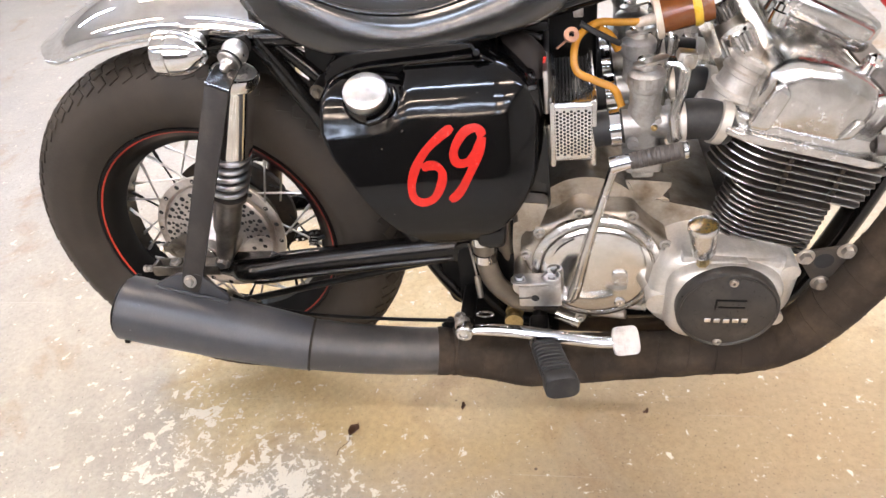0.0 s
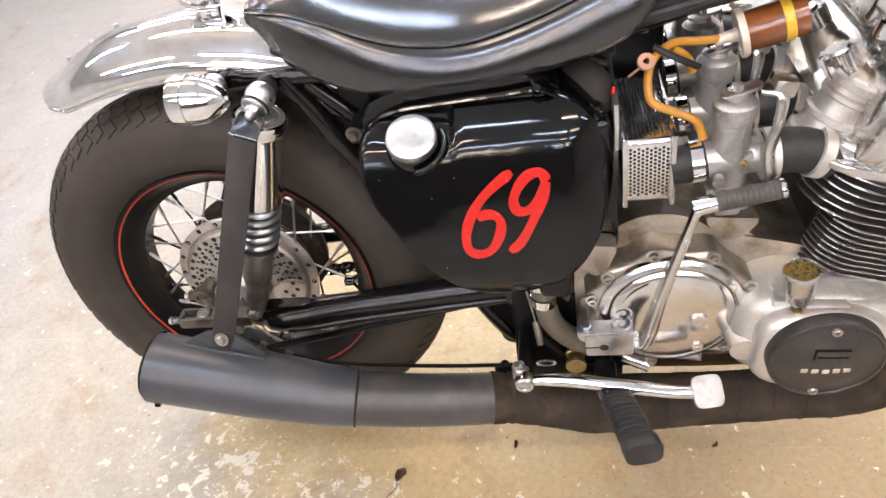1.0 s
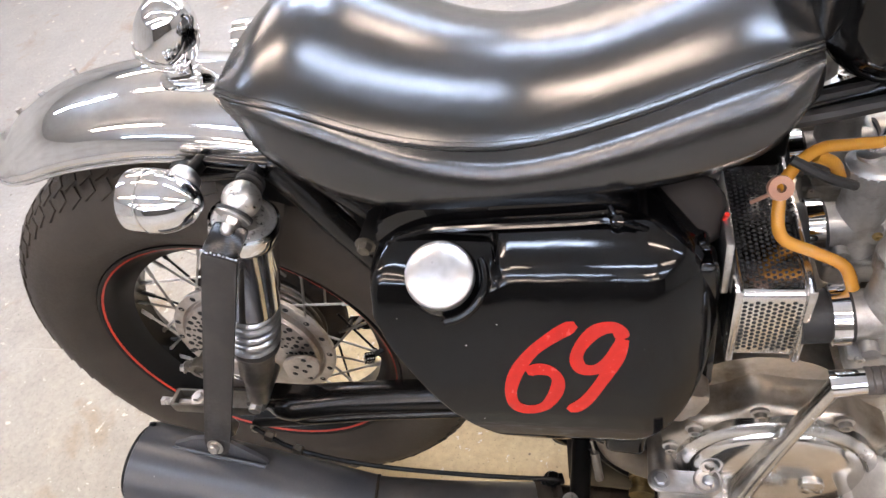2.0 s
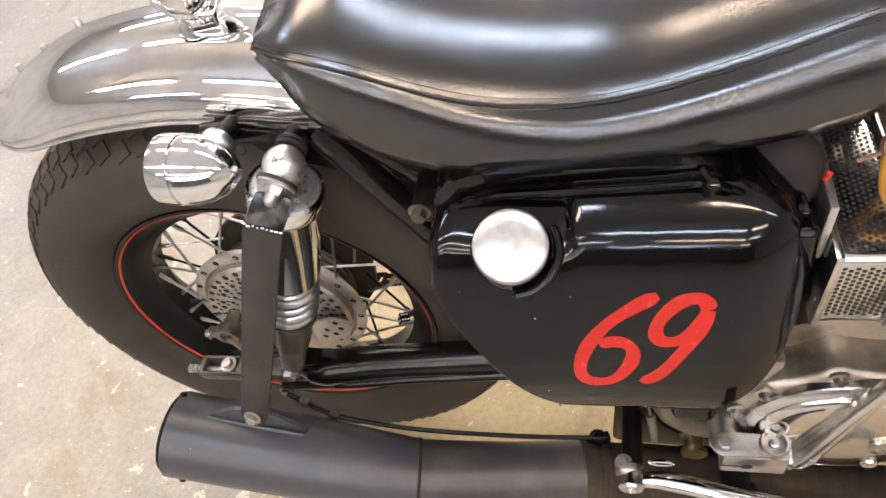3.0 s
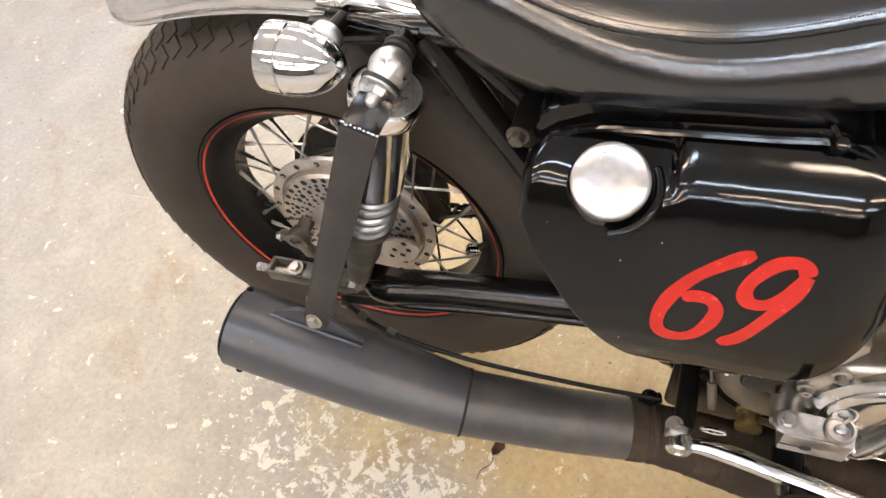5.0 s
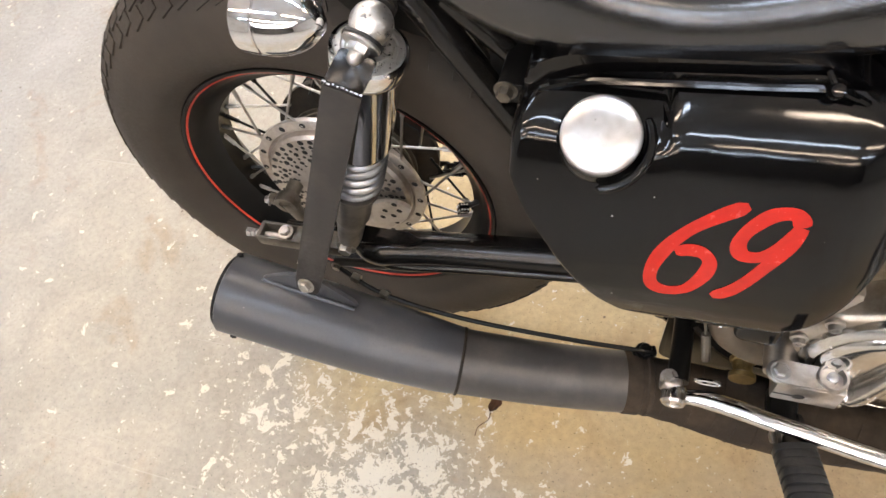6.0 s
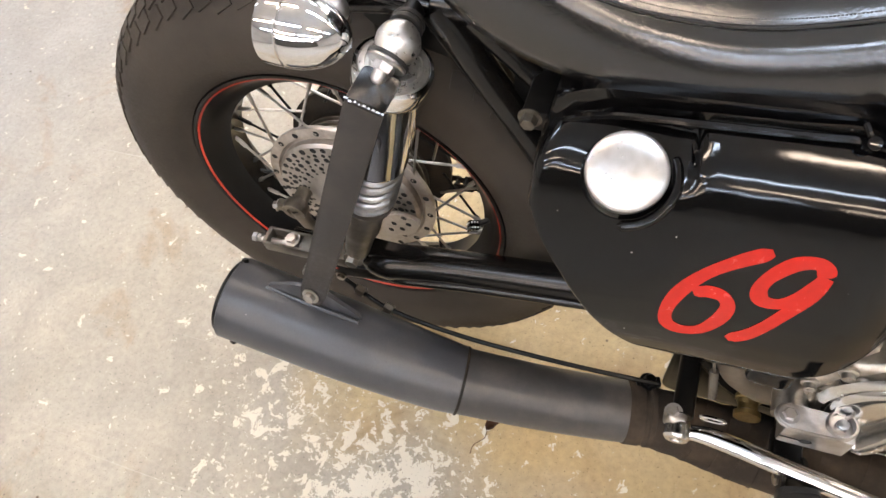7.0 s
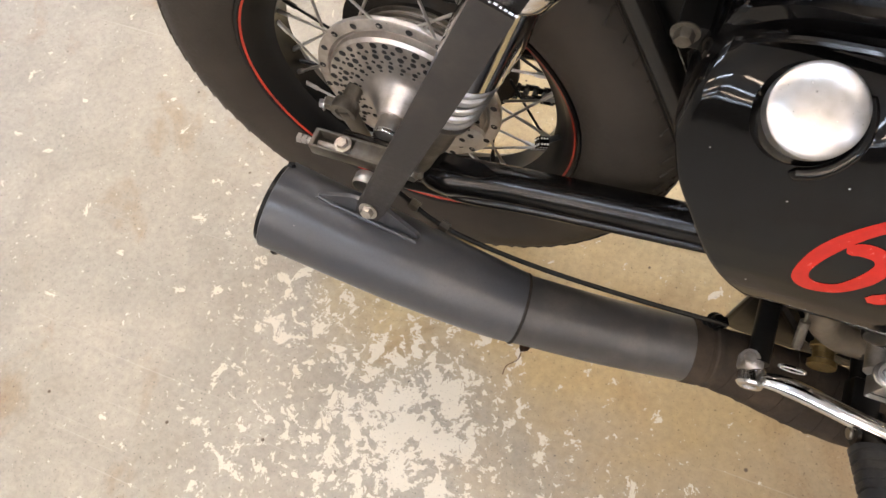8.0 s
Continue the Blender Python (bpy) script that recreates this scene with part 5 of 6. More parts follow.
    # oil gauge on its brass stem
    m = aim((0.807, -0.172, 0.445), (-0.09, -0.03, 1.0))
    bm = M()
    lathe(bm, [(0, 0.022), (0.013, 0.022), (0.0155, 0.027), (0.0170, 0.045), (0.0185, 0.064), (0.0198, 0.065), (0.0200, 0.071), (0.0188, 0.0735), (0.0178, 0.0715), (0.0172, 0.069), (0, 0.069)], m, 40)
    part("oil_gauge", bm, POLISHED, eng, "bright round oil gauge")
    bm = M()
    lathe(bm, [(0, -0.01), (0.0095, -0.01), (0.0095, 0.004), (0.008, 0.005), (0.008, 0.024), (0, 0.024)], m, 6)
    part("gauge_stem", bm, BRASS, eng)
    bm = M()
    lathe(bm, [(0, 0.0693), (0.0170, 0.0693), (0.0166, 0.0698), (0, 0.0700)], m, 30)
    dial, nt, bs = shader("dark_gold_dial")
    spots = noise_at(nt, 190, 3, 0.6)
    nt.links.new(ramp(nt, spots, [(0.44, (0.05, 0.042, 0.024)), (0.54, (0.20, 0.125, 0.025)), (0.58, (0.06, 0.05, 0.03)), (0.66, (0.20, 0.085, 0.02))]), bs.inputs["Base Color"])
    bs.inputs["Roughness"].default_value = 0.15
    part("gauge_dial", bm, dial, eng, "dark dial flecked with gold")
    # cylinder block: barrel core and cooling fins
    bm = M()
    box(bm, (0.095, 0.325, 0.150), ENG @ pose(0.045, 0.01, 0.110), 0.01)
    part("cylinder_block", bm, GREY_GREASE, eng, "finned air-cooled cylinder block")
    fin_metal = worn("fin_alloy", (0.16, 0.142, 0.122), (0.050, 0.040, 0.031), 0.45, 0.6, grain=300, blotch=30, bump=0.3)
    fins = [(0.1725 - 0.0106 * k, -0.058, 0.141 - 0.0004 * k, 0.194 - 0.001 * k, 0.062) for k in range(6)] + [(0.1055 - 0.0088 * k, -0.026 + 0.001 * k, 0.1085 + 0.001 * k, 0.187 - 0.001 * k, 0.045) for k in range(10)]
    for w, a, b, hy, r in fins:
        bm = M()
        # the near barrel bulges, then the fin steps in towards the middle of the block
        ring = [(a + r * (1 - math.cos(t)), -hy + r * (1 - math.sin(t))) for t in (math.pi / 2 * (i / 8) for i in range(9))]
        ring += [(b - 0.012, -hy), (b - 0.004, -hy + 0.004), (b, -hy + 0.014), (b, hy), (a + 0.05, hy), (a + 0.045, -hy + r + 0.05), (a + 0.02, -hy + r + 0.025)]
        prism(bm, ring, ENG @ pose(0, 0, w), 0.0028, 0.0009, 1)
        part("cooling_fin", bm, fin_metal, eng)
        bm = M()
        edge = [(x, y - 0.0003) for x, y in ring[3:10]]
        tube(bm, [ENG @ Vector((x, y, w + 0.0014)) for x, y in edge], 0.0017, 6, 0)
        part("polished_fin_edge", bm, POLISHED, eng)
    for u in (0.02, 0.085):
        bm = M()
        for k in range(5):
            box(bm, (0.006, 0.004, 0.0078), ENG @ pose(u + 0.0012 * k, -0.191, 0.1686 - 0.0106 * k), 0.0008)
        part("fin_damper", bm, GREY_GREASE, eng)
    # cylinder head: flange, body, end cover and tower
    bm = M()
    prism(bm, rounded([(-0.078, -0.194), (0.145, -0.194), (0.145, 0.192), (-0.078, 0.192)], 0.040, 8), ENG @ pose(0, 0, 0.180), 0.010, 0.003)
    prism(bm, rounded([(-0.066, -0.186), (0.125, -0.186), (0.125, 0.186), (-0.066, 0.186)], 0.035, 8), ENG @ pose(0, 0, 0.188), 0.022, 0.008, 3)
    part("cylinder_head", bm, POLISHED, eng, "polished cylinder head")
    face = ENG @ pose(0, 0, 0, 90, 0, 0)      # local x ahead, local y up the cylinder, local z to the near flank
    bm = M()
    pillow(bm, rounded([(-0.046, 0.192), (0.070, 0.190), (0.082, 0.215), (0.094, 0.245), (0.078, 0.272), (0.020, 0.290), (-0.030, 0.285), (-0.050, 0.262)], 0.018, 6), face @ pose(0, 0, -0.15), 0.340, 0.026, 9, 0.004)
    part("cam_cover", bm, POLISHED, eng, "polished cam end cover")
    bm = M()
    pillow(bm, rounded([(0.072, 0.196), (0.120, 0.200), (0.128, 0.235), (0.105, 0.262), (0.085, 0.250)], 0.012, 5), face @ pose(0, 0, -0.10), 0.262, 0.014, 6)
    part("cam_cover_nose", bm, POLISHED, eng)
    bm = M()
    pillow(bm, rounded([(-0.052, 0.196), (-0.026, 0.196), (-0.020, 0.252), (-0.042, 0.262)], 0.008, 5), face @ pose(0, 0, 0.165), 0.032, 0.008, 5)
    part("cover_boss", bm, POLISHED, eng)
    bm = M()
    pillow(bm, rounded([(0.056, 0.205), (0.070, 0.208), (0.078, 0.235), (0.066, 0.238)], 0.006, 5), face @ pose(0, 0, 0.165), 0.030, 0.008, 5)
    part("cover_boss", bm, POLISHED, eng)
    bm = M()
    tw = aim(ENG @ Vector((-0.066, -0.125, 0.180)), (ENG.to_3x3() @ Vector((0.16, 0.0, 1.0))))
    lathe(bm, [(0.036, 0.0), (0.036, 0.010), (0.031, 0.012), (0.029, 0.030), (0.0325, 0.032), (0.0325, 0.037), (0.028, 0.039), (0.0265, 0.056), (0.0300, 0.058), (0.0300, 0.063), (0.026, 0.065), (0.0255, 0.071), (0.0305, 0.073), (0.0305, 0.080), (0.027, 0.083), (0.021, 0.081), (0.019, 0.077), (0.012, 0.077), (0.010, 0.081), (0, 0.081)], tw, 40)
    part("cam_tower", bm, silver, eng, "ringed cast tower on the head")
    for v in (-0.110, 0.000, 0.110):
        tip = ENG @ Vector((-0.066, v, 0.262))
        way = ENG.to_3x3() @ Vector((-0.70, 0.10, 0.70))
        m = aim(tip, way)
        bm = M()
        lathe(bm, [(0.028, -0.070), (0.021, -0.02), (0.0185, 0.0), (0, 0.0)], m, 24)
        part("valve_housing", bm, CAST, eng)
        bm = M()
        gear = []
        for k in range(56):
            a = 2 * math.pi * k / 56
            r = 0.0200 if k % 4 < 2 else 0.0130
            gear.append((r * math.cos(a), r * math.sin(a)))
        prism(bm, gear, m, 0.024, 0.0006, 1)
        lathe(bm, [(0.0130, 0.0240), (0.011, 0.027), (0, 0.027)], m, 24)
        part("tappet_cap", bm, POLISHED, eng, "ribbed round tappet cap")
    # long valve cover behind, with bolt bosses
    bm = M()
    box(bm, (0.150, 0.24, 0.045), ENG @ pose(0.030, 0.055, 0.300) @ pose(0, 0, 0, 0, 8, 0), 0.012, 3)
    box(bm, (0.125, 0.05, 0.028), ENG @ pose(0.020, -0.075, 0.312) @ pose(0, 0, 0, 0, 10, 0), 0.008, 3)
    part("valve_cover", bm, POLISHED, eng, "polished valve cover")
    for u, v, w in ((0.092, -0.105, 0.272), (-0.036, -0.092, 0.305), (0.108, -0.150, 0.232)):
        bm = M()
        lathe(bm, [(0, -0.01), (0.0125, -0.01), (0.0125, 0.005), (0.0100, 0.0065), (0.0095, 0.014), (0.004, 0.016), (0.0035, 0.012), (0, 0.012)], ENG @ pose(u, v, w), 18)
        part("head_nut", bm, CHROME, eng)
    for k in range(4):
        bm = M()
        prism(bm, rounded([(0.10, -0.16), (0.150, -0.16), (0.150, 0.16), (0.10, 0.16)], 0.012, 3), ENG @ pose(0, 0, 0.222 + 0.012 * k), 0.003, 0.0008, 1)
        part("head_fin", bm, fin_metal, eng)
    # spark plug cap and leads
    bm = M()
    a, b = ENG @ Vector((0.112, -0.178, 0.205)), ENG @ Vector((0.20, -0.205, 0.245))
    tube(bm, [a, b], [0.013, 0.0105], 16, 0)
    part("plug_cap", bm, worn("grey_plug_rubber", (0.11, 0.10, 0.095), (0.07, 0.06, 0.05), 0.5, 0, bump=0.1), eng, "grey rubber plug cap")
    for pts in ([(0.93, -0.02, 0.79), (0.965, -0.05, 0.775), (1.0, -0.06, 0.745), (1.03, -0.06, 0.70), (1.04, -0.07, 0.66)], [(0.95, 0.0, 0.80), (1.0, -0.03, 0.775), (1.05, -0.04, 0.73)]):
        bm = M()
        tube(bm, pts, 0.0055, 10)
        part("plug_lead", bm, RED_WIRE, eng, "red ignition lead")
    # triangular engine mount with a hole and three bolts
    bm = M()
    prism(bm, rounded([(0.932, 0.440), (1.008, 0.453), (0.973, 0.372)], 0.014), on_side(0, -0.137, 0), 0.005, 0.001)
    part("engine_mount", bm, worn("grimy_plate", (0.045, 0.038, 0.032), (0.09, 0.074, 0.058), 0.55, 0.3, bump=0.3), eng, "triangular grimy engine mounting plate")
    bm = M()
    lathe(bm, [(0.0125, 0), (0, 0.0001)], on_side(0.970, -0.1424, 0.427), 20)
    part("mount_hole", bm, HOLE, eng)
    for x, z in ((0.945, 0.435), (0.995, 0.444), (0.972, 0.388)):
        bm = M()
        hexbolt(bm, on_side(x, -0.142, z), 0.0085, 0.009)
        part("mount_bolt", bm, STEEL, eng)
    # oil hoses from the tank to the case, with a clamp
    for pts, r in (([(0.500, -0.092, 0.462), (0.502, -0.095, 0.42), (0.512, -0.095, 0.36), (0.545, -0.090, 0.315), (0.580, -0.085, 0.300)], 0.0165), ([(0.53, -0.07, 0.46), (0.535, -0.06, 0.38), (0.56, -0.05, 0.33)], 0.012)):
        bm = M()
        tube(bm, pts, r, 16)
        part("oil_hose", bm, worn("grimy_hose", (0.13, 0.105, 0.075), (0.20, 0.16, 0.11), 0.45, 0, grain=150, blotch=25, bump=0.3), eng, "grimy thick oil hose")
    for z, m in ((0.445, aim((0.5005, -0.093, 0.445), (0, 0, 1))), (0.412, aim((0.5025, -0.095, 0.412), (0.05, 0, 1)))):
        bm = M()
        lathe(bm, [(0.0172, -0.008), (0.0190, -0.007), (0.0190, 0.007), (0.0172, 0.008)], m, 24)
        part("hose_clamp", bm, CHROME, eng)
    # sump, spindle ends and linkage below the case
    bm = M()
    box(bm, (0.34, 0.22, 0.03), pose(0.75, Y0 + 0.01, 0.282), 0.01)
    part("sump", bm, GREY_GREASE, eng, "grimy oil sump")
    for pts, r, mat in (([(0.610, -0.11, 0.302), (0.645, -0.125, 0.296)], 0.011, POLISHED), ([(0.665, -0.105, 0.300), (0.715, -0.12, 0.306)], 0.007, STEEL), ([(0.57, -0.09, 0.305), (0.62, -0.10, 0.300)], 0.012, GREY_GREASE), ([(0.70, -0.10, 0.312), (0.745, -0.115, 0.318)], 0.006, STEEL)):
        bm = M()
        tube(bm, pts, r, 12, 0)
        part("linkage_pin", bm, mat, eng)
    bm = M()
    tube(bm, [(0.540, -0.03, 0.30), (0.540, -0.105, 0.292)], 0.011, 16, 0)
    lathe(bm, [(0, 0), (0.015, 0), (0.015, 0.004), (0.011, 0.006), (0.011, 0.018), (0.015, 0.020), (0.015, 0.026), (0, 0.026)], on_side(0.541, -0.095, 0.292), 16)
    part("brass_nut", bm, BRASS, eng, "grimy brass nut")
    bm = M()
    loop = [(0.480 + 0.013 * math.cos(t), -0.150, 0.345 + 0.005 * math.sin(t)) for t in (2 * math.pi * k / 16 for k in range(17))]
    tube(bm, [(x + 0.02, y, z - 0.008) for x, y, z in loop], 0.002, 6, 0)
    part("spring_clip", bm, CHROME, eng)
    bm = M()
    tube(bm, [(0.489, -0.115, 0.385), (0.494, -0.132, 0.356)], 0.005, 10, 0)
    tube(bm, [(0.478, -0.09, 0.43), (0.489, -0.115, 0.385)], 0.0016, 6, 0)
    part("switch_pull", bm, OLIVE_STEEL, eng)
    return eng


engine()


def kick_starter():
    bm = M()
    # clamp block on the splined shaft
    box(bm, (0.062, 0.023, 0.040), pose(0.587, -0.1545, 0.387), 0.003, 2)
    k = part("kick_starter", bm, BRIGHT_STEEL, bike, "polished folding kick starter lever")
    bm = M()
    tube(bm, [(0.563, -0.09, 0.388), (0.563, -0.145, 0.388)], 0.017, 24, 0)
    part("kick_shaft", bm, STEEL, k)
    bm = M()
    ring = [(0.557 + 0.012 * math.cos(a), -0.1535 + 0.012 * math.sin(a)) for a in (math.pi / 2 + math.pi * i / 10 for i in range(11))] + [(0.606, -0.1655), (0.606, -0.1415)]
    prism(bm, ring, pose(0, 0, 0.4075), 0.0045, 0.001, 2)
    part("clamp_top", bm, BRIGHT_STEEL, k)
    bm = M()
    hexbolt(bm, pose(0.558, -0.1535, 0.412), 0.0066, 0.0050)
    part("pinch_bolt", bm, ZINC, k)
    bm = M()
    lathe(bm, [(0.0060, 0), (0, 0.0001)], on_side(0.580, -0.1664, 0.385), 20)
    part("clamp_bore", bm, HOLE, k)
    bm = M()
    box(bm, (0.020, 0.0006, 0.0016), pose(0.566, -0.1662, 0.385))
    part("clamp_slit", bm, HOLE, k)
    bm = M()
    lathe(bm, [(0, -0.030), (0.0135, -0.030), (0.0142, -0.026), (0.0142, 0.004), (0.0130, 0.006), (0.0112, 0.006), (0.0105, -0.004), (0, -0.004)], pose(0.604, -0.1515, 0.410), 30)
    part("pivot_boss", bm, BRIGHT_STEEL, k)
    bm = M()
    lathe(bm, [(0, -0.006), (0.0056, -0.006), (0.0052, 0.0045), (0.003, 0.006), (0, 0.006)], pose(0.604, -0.1515, 0.411), 18)
    part("pivot_pin", bm, ZINC, k)
    bm = M()
    tube(bm, [(0.618, -0.146, 0.372), (0.632, -0.148, 0.372), (0.640, -0.148, 0.392), (0.647, -0.148, 0.425), (0.658, -0.148, 0.476), (0.675, -0.147, 0.542), (0.690, -0.146, 0.598)], [0.010, 0.0130, 0.0135, 0.0120, 0.0100, 0.0090, 0.0085], 18, 6, flat=0.7)
    part("lever_arm", bm, POLISHED, k)
    bm = M()
    tube(bm, [(0.642, -0.1565, 0.410), (0.650, -0.1560, 0.445), (0.667, -0.1540, 0.512), (0.683, -0.1525, 0.572)], 0.0020, 8, 5)
    part("lever_groove", bm, STEEL, k)
    bm = M()
    tube(bm, [(0.684, -0.146, 0.594), (0.712, -0.146, 0.601)], [0.0115, 0.010], 16, 0)
    part("lever_knuckle", bm, CHROME, k)
    bm = M()
    a, b = Vector((0.708, -0.146, 0.600)), Vector((0.772, -0.147, 0.613))
    prof = [(0, 0)]
    L = (b - a).length
    for i in range(12):
        z = L * i / 12
        prof += [(0.0113, z), (0.0113, z + L * 0.06), (0.0107, z + L * 0.066), (0.0107, z + L * 0.078)]
    prof += [(0.0113, L * 0.99), (0, L)]
    lathe(bm, prof, aim(a, b - a), 20)
    part("lever_rubber", bm, worn("worn_grey_rubber", (0.060, 0.052, 0.046), (0.10, 0.086, 0.075), 0.5, 0, grain=200, blotch=25, bump=0.15), k, "worn grey-brown rubber grip")
    bm = M()
    lathe(bm, [(0, 0), (0.0116, 0), (0.0116, 0.004), (0.009, 0.006), (0, 0.006)], aim(b, b - a), 20)
    part("lever_cap", bm, CHROME, k)
    return k


kick_starter()


def brake_pedal():
    bm = M()
    tube(bm, [(0.468, -0.166, 0.316), (0.485, -0.163, 0.316), (0.505, -0.163, 0.317), (0.540, -0.169, 0.320), (0.572, -0.175, 0.321), (0.634, -0.184, 0.318), (0.670, -0.189, 0.317), (0.700, -0.193, 0.320)], [0.0085, 0.0085, 0.0105, 0.0105, 0.0105, 0.0100, 0.0095, 0.009], 24, 8, flat=0.9)
    p = part("brake_pedal", bm, CHROME, bike, "chrome rear brake pedal with ribbed pad")
    bm = M()
    lathe(bm, [(0, -0.010), (0.0135, -0.010), (0.0145, -0.007), (0.0145, 0.007), (0.012, 0.010), (0.008, 0.010), (0.007, 0.008), (0, 0.008)], on_side(0.468, -0.166, 0.317), 24)
    part("pedal_boss", bm, POLISHED, p)
    bm = M()
    hexbolt(bm, aim((0.460, -0.150, 0.330), (-0.25, -0.1, 0.95)), 0.007, 0.008)
    box(bm, (0.022, 0.020, 0.022), pose(0.463, -0.152, 0.322, 0, 15, 0), 0.005, 3)
    part("pedal_pinch", bm, STEEL, p)
    pm = aim((0.708, -0.196, 0.327), (0.10, -0.66, 0.75), 0)
    bm = M()
    prism(bm, rounded([(-0.019, -0.021), (0.019, -0.021), (0.019, 0.021), (-0.019, 0.021)], 0.010, 5), pm, 0.007, 0.002)
    part("pedal_pad", bm, CARB_METAL, p)
    bm = M()
    for i in range(-4, 5):
        for j in range(-5, 6):
            if abs(i) > 3 and abs(j) > 3:
                continue
            box(bm, (0.0032, 0.0032, 0.0012), pm @ pose(i * 0.0040, j * 0.0037, 0.0074, 0, 0, 45))
    part("pad_studs", bm, CARB_METAL, p)["kind"] = "stuff"
    bm = M()
    tube(bm, [(0.470, -0.150, 0.322), (0.470, -0.02, 0.322)], 0.012, 12, 0)
    part("pedal_shaft", bm, BLACK_FRAME, p)
    bm = M()
    tube(bm, [(0.440, -0.100, 0.275), (0.33, -0.108, 0.287), (0.20, -0.112, 0.302), (0.095, -0.108, 0.325), (0.03, -0.09, 0.345)], 0.0032, 8)
    part("brake_rod", bm, BLACK_FRAME, p, "thin dark brake rod")
    for x, y, z in ((0.095, -0.108, 0.326), (0.053, -0.097, 0.337)):
        bm = M()
        lathe(bm, [(0, -0.006), (0.007, -0.006), (0.007, 0.006), (0, 0.006)], aim((x, y, z), (1, -0.2, -0.3)), 6)
        part("rod_nut", bm, OLIVE_STEEL, p)
    return p


brake_pedal()


def footpeg():
    bm = M()
    a, b = Vector((0.585, -0.165, 0.305)), Vector((0.618, -0.302, 0.345))
    box(bm, (0.030, 0.05, 0.028), pose(0.582, -0.15, 0.300), 0.005)
    tube(bm, [(0.582, -0.05, 0.28), (0.582, -0.16, 0.300)], 0.012, 12, 0)
    p = part("footpeg", bm, BLACK_FRAME, bike, "folding footpeg with ribbed black rubber")
    way = b - a
    L = way.length
    m = aim(a, way)
    bm = M()
    for u in (-0.0135, 0.0135):
        prism(bm, rounded([(-0.012, -0.004), (0.012, -0.004), (0.013, 0.030), (-0.013, 0.030)], 0.008), m @ pose(u - 0.002, 0, 0, 90, 0, 90), 0.004, 0.0008)
    part("peg_clevis", bm, GREY_GREASE, p, "grimy forked peg hinge")
    bm = M()
    lathe(bm, [(0, -0.020), (0.0055, -0.020), (0.0065, -0.018), (0.0050, -0.016), (0.0050, 0.018), (0, 0.019)], m @ pose(0, 0, 0.020, 0, 90, 0), 16)
    part("hinge_pin", bm, OLIVE_STEEL, p)
    bm = M()
    tube(bm, [m @ Vector((0, 0, 0.012)), m @ Vector((0, 0, 0.25 * L))], 0.0095, 14, 0)
    part("peg_core", bm, GREY_GREASE, p)
    bm = M()
    stations = [(0.22, 0.62)]
    for i in range(9):
        f = 0.24 + 0.59 * i / 9
        stations += [(f, 1.0), (f + 0.042, 1.0), (f + 0.048, 0.89), (f + 0.064, 0.89)]
    stations += [(0.835, 1.05), (0.86, 1.10), (0.985, 1.10), (1.0, 1.02)]
    flat = m.inverted().to_3x3() @ Vector((0, 0.25, 1))
    turn = math.atan2(flat.y, flat.x)
    rings = []
    for f, s in stations:
        ring = []
        for k in range(24):
            a = 2 * math.pi * k / 24
            c, d = math.cos(a), math.sin(a)
            u = 0.0150 * s * math.copysign(abs(c) ** 0.6, c)
            w = 0.0215 * s * math.copysign(abs(d) ** 0.6, d)
            ring.append(bm.verts.new(m @ Vector((u * math.cos(turn) - w * math.sin(turn), u * math.sin(turn) + w * math.cos(turn), L * f))))
        rings.append(ring)
    for r0, r1 in zip(rings, rings[1:]):
        for k in range(24):
            bm.faces.new((r0[k], r0[(k + 1) % 24], r1[(k + 1) % 24], r1[k]))
    bm.faces.new(rings[0][::-1])
    bm.faces.new(rings[-1])
    part("peg_rubber", bm, BLACK_RUBBER, p)
    return p


footpeg()


def air_filter():
    lo, hi = Vector((0.609, -0.113, 0.582)), Vector((0.668, 0.045, 0.667))
    c, d = (lo + hi) / 2, hi - lo
    bm = M()
    box(bm, d, pose(*c), 0.006, 3)
    f = part("air_filter", bm, MESH_STEEL, bike, "perforated chrome air filter box")
    bm = M()
    pitch = 0.0052
    x = lo.x + 0.009
    row = 0
    while x < hi.x - 0.007:
        z = lo.z + 0.012 + (pitch / 2 if row % 2 else 0)
        while z < hi.z - 0.010:
            lathe(bm, [(0.0019, 0), (0, 0.00005)], on_side(x, lo.y - 0.0003, z), 6)
            z += pitch
        y = lo.y + 0.010 + (pitch / 2 if row % 2 else 0)
        while y < hi.y - 0.008:
            lathe(bm, [(0.0016, 0), (0, 0.00005)], pose(x, y, hi.z + 0.0003), 6)
            y += pitch
        x += pitch * 0.87
        row += 1
    part("hole_pattern", bm, HOLE, f)["kind"] = "stuff"
    bm = M()
    box(bm, (0.0065, 0.15, 0.060), pose(0.6045, -0.020, 0.675), 0.002)
    part("filter_flange", bm, CAP_METAL, f, "pale metal backing plate of the air filter")
    for x in (lo.x + 0.003, hi.x - 0.003):
        bm = M()
        box(bm, (0.0065, d.y + 0.006, d.z + 0.010), pose(x, c.y, c.z), 0.002)
        part("filter_frame", bm, POLISHED, f)
    return f


air_filter()


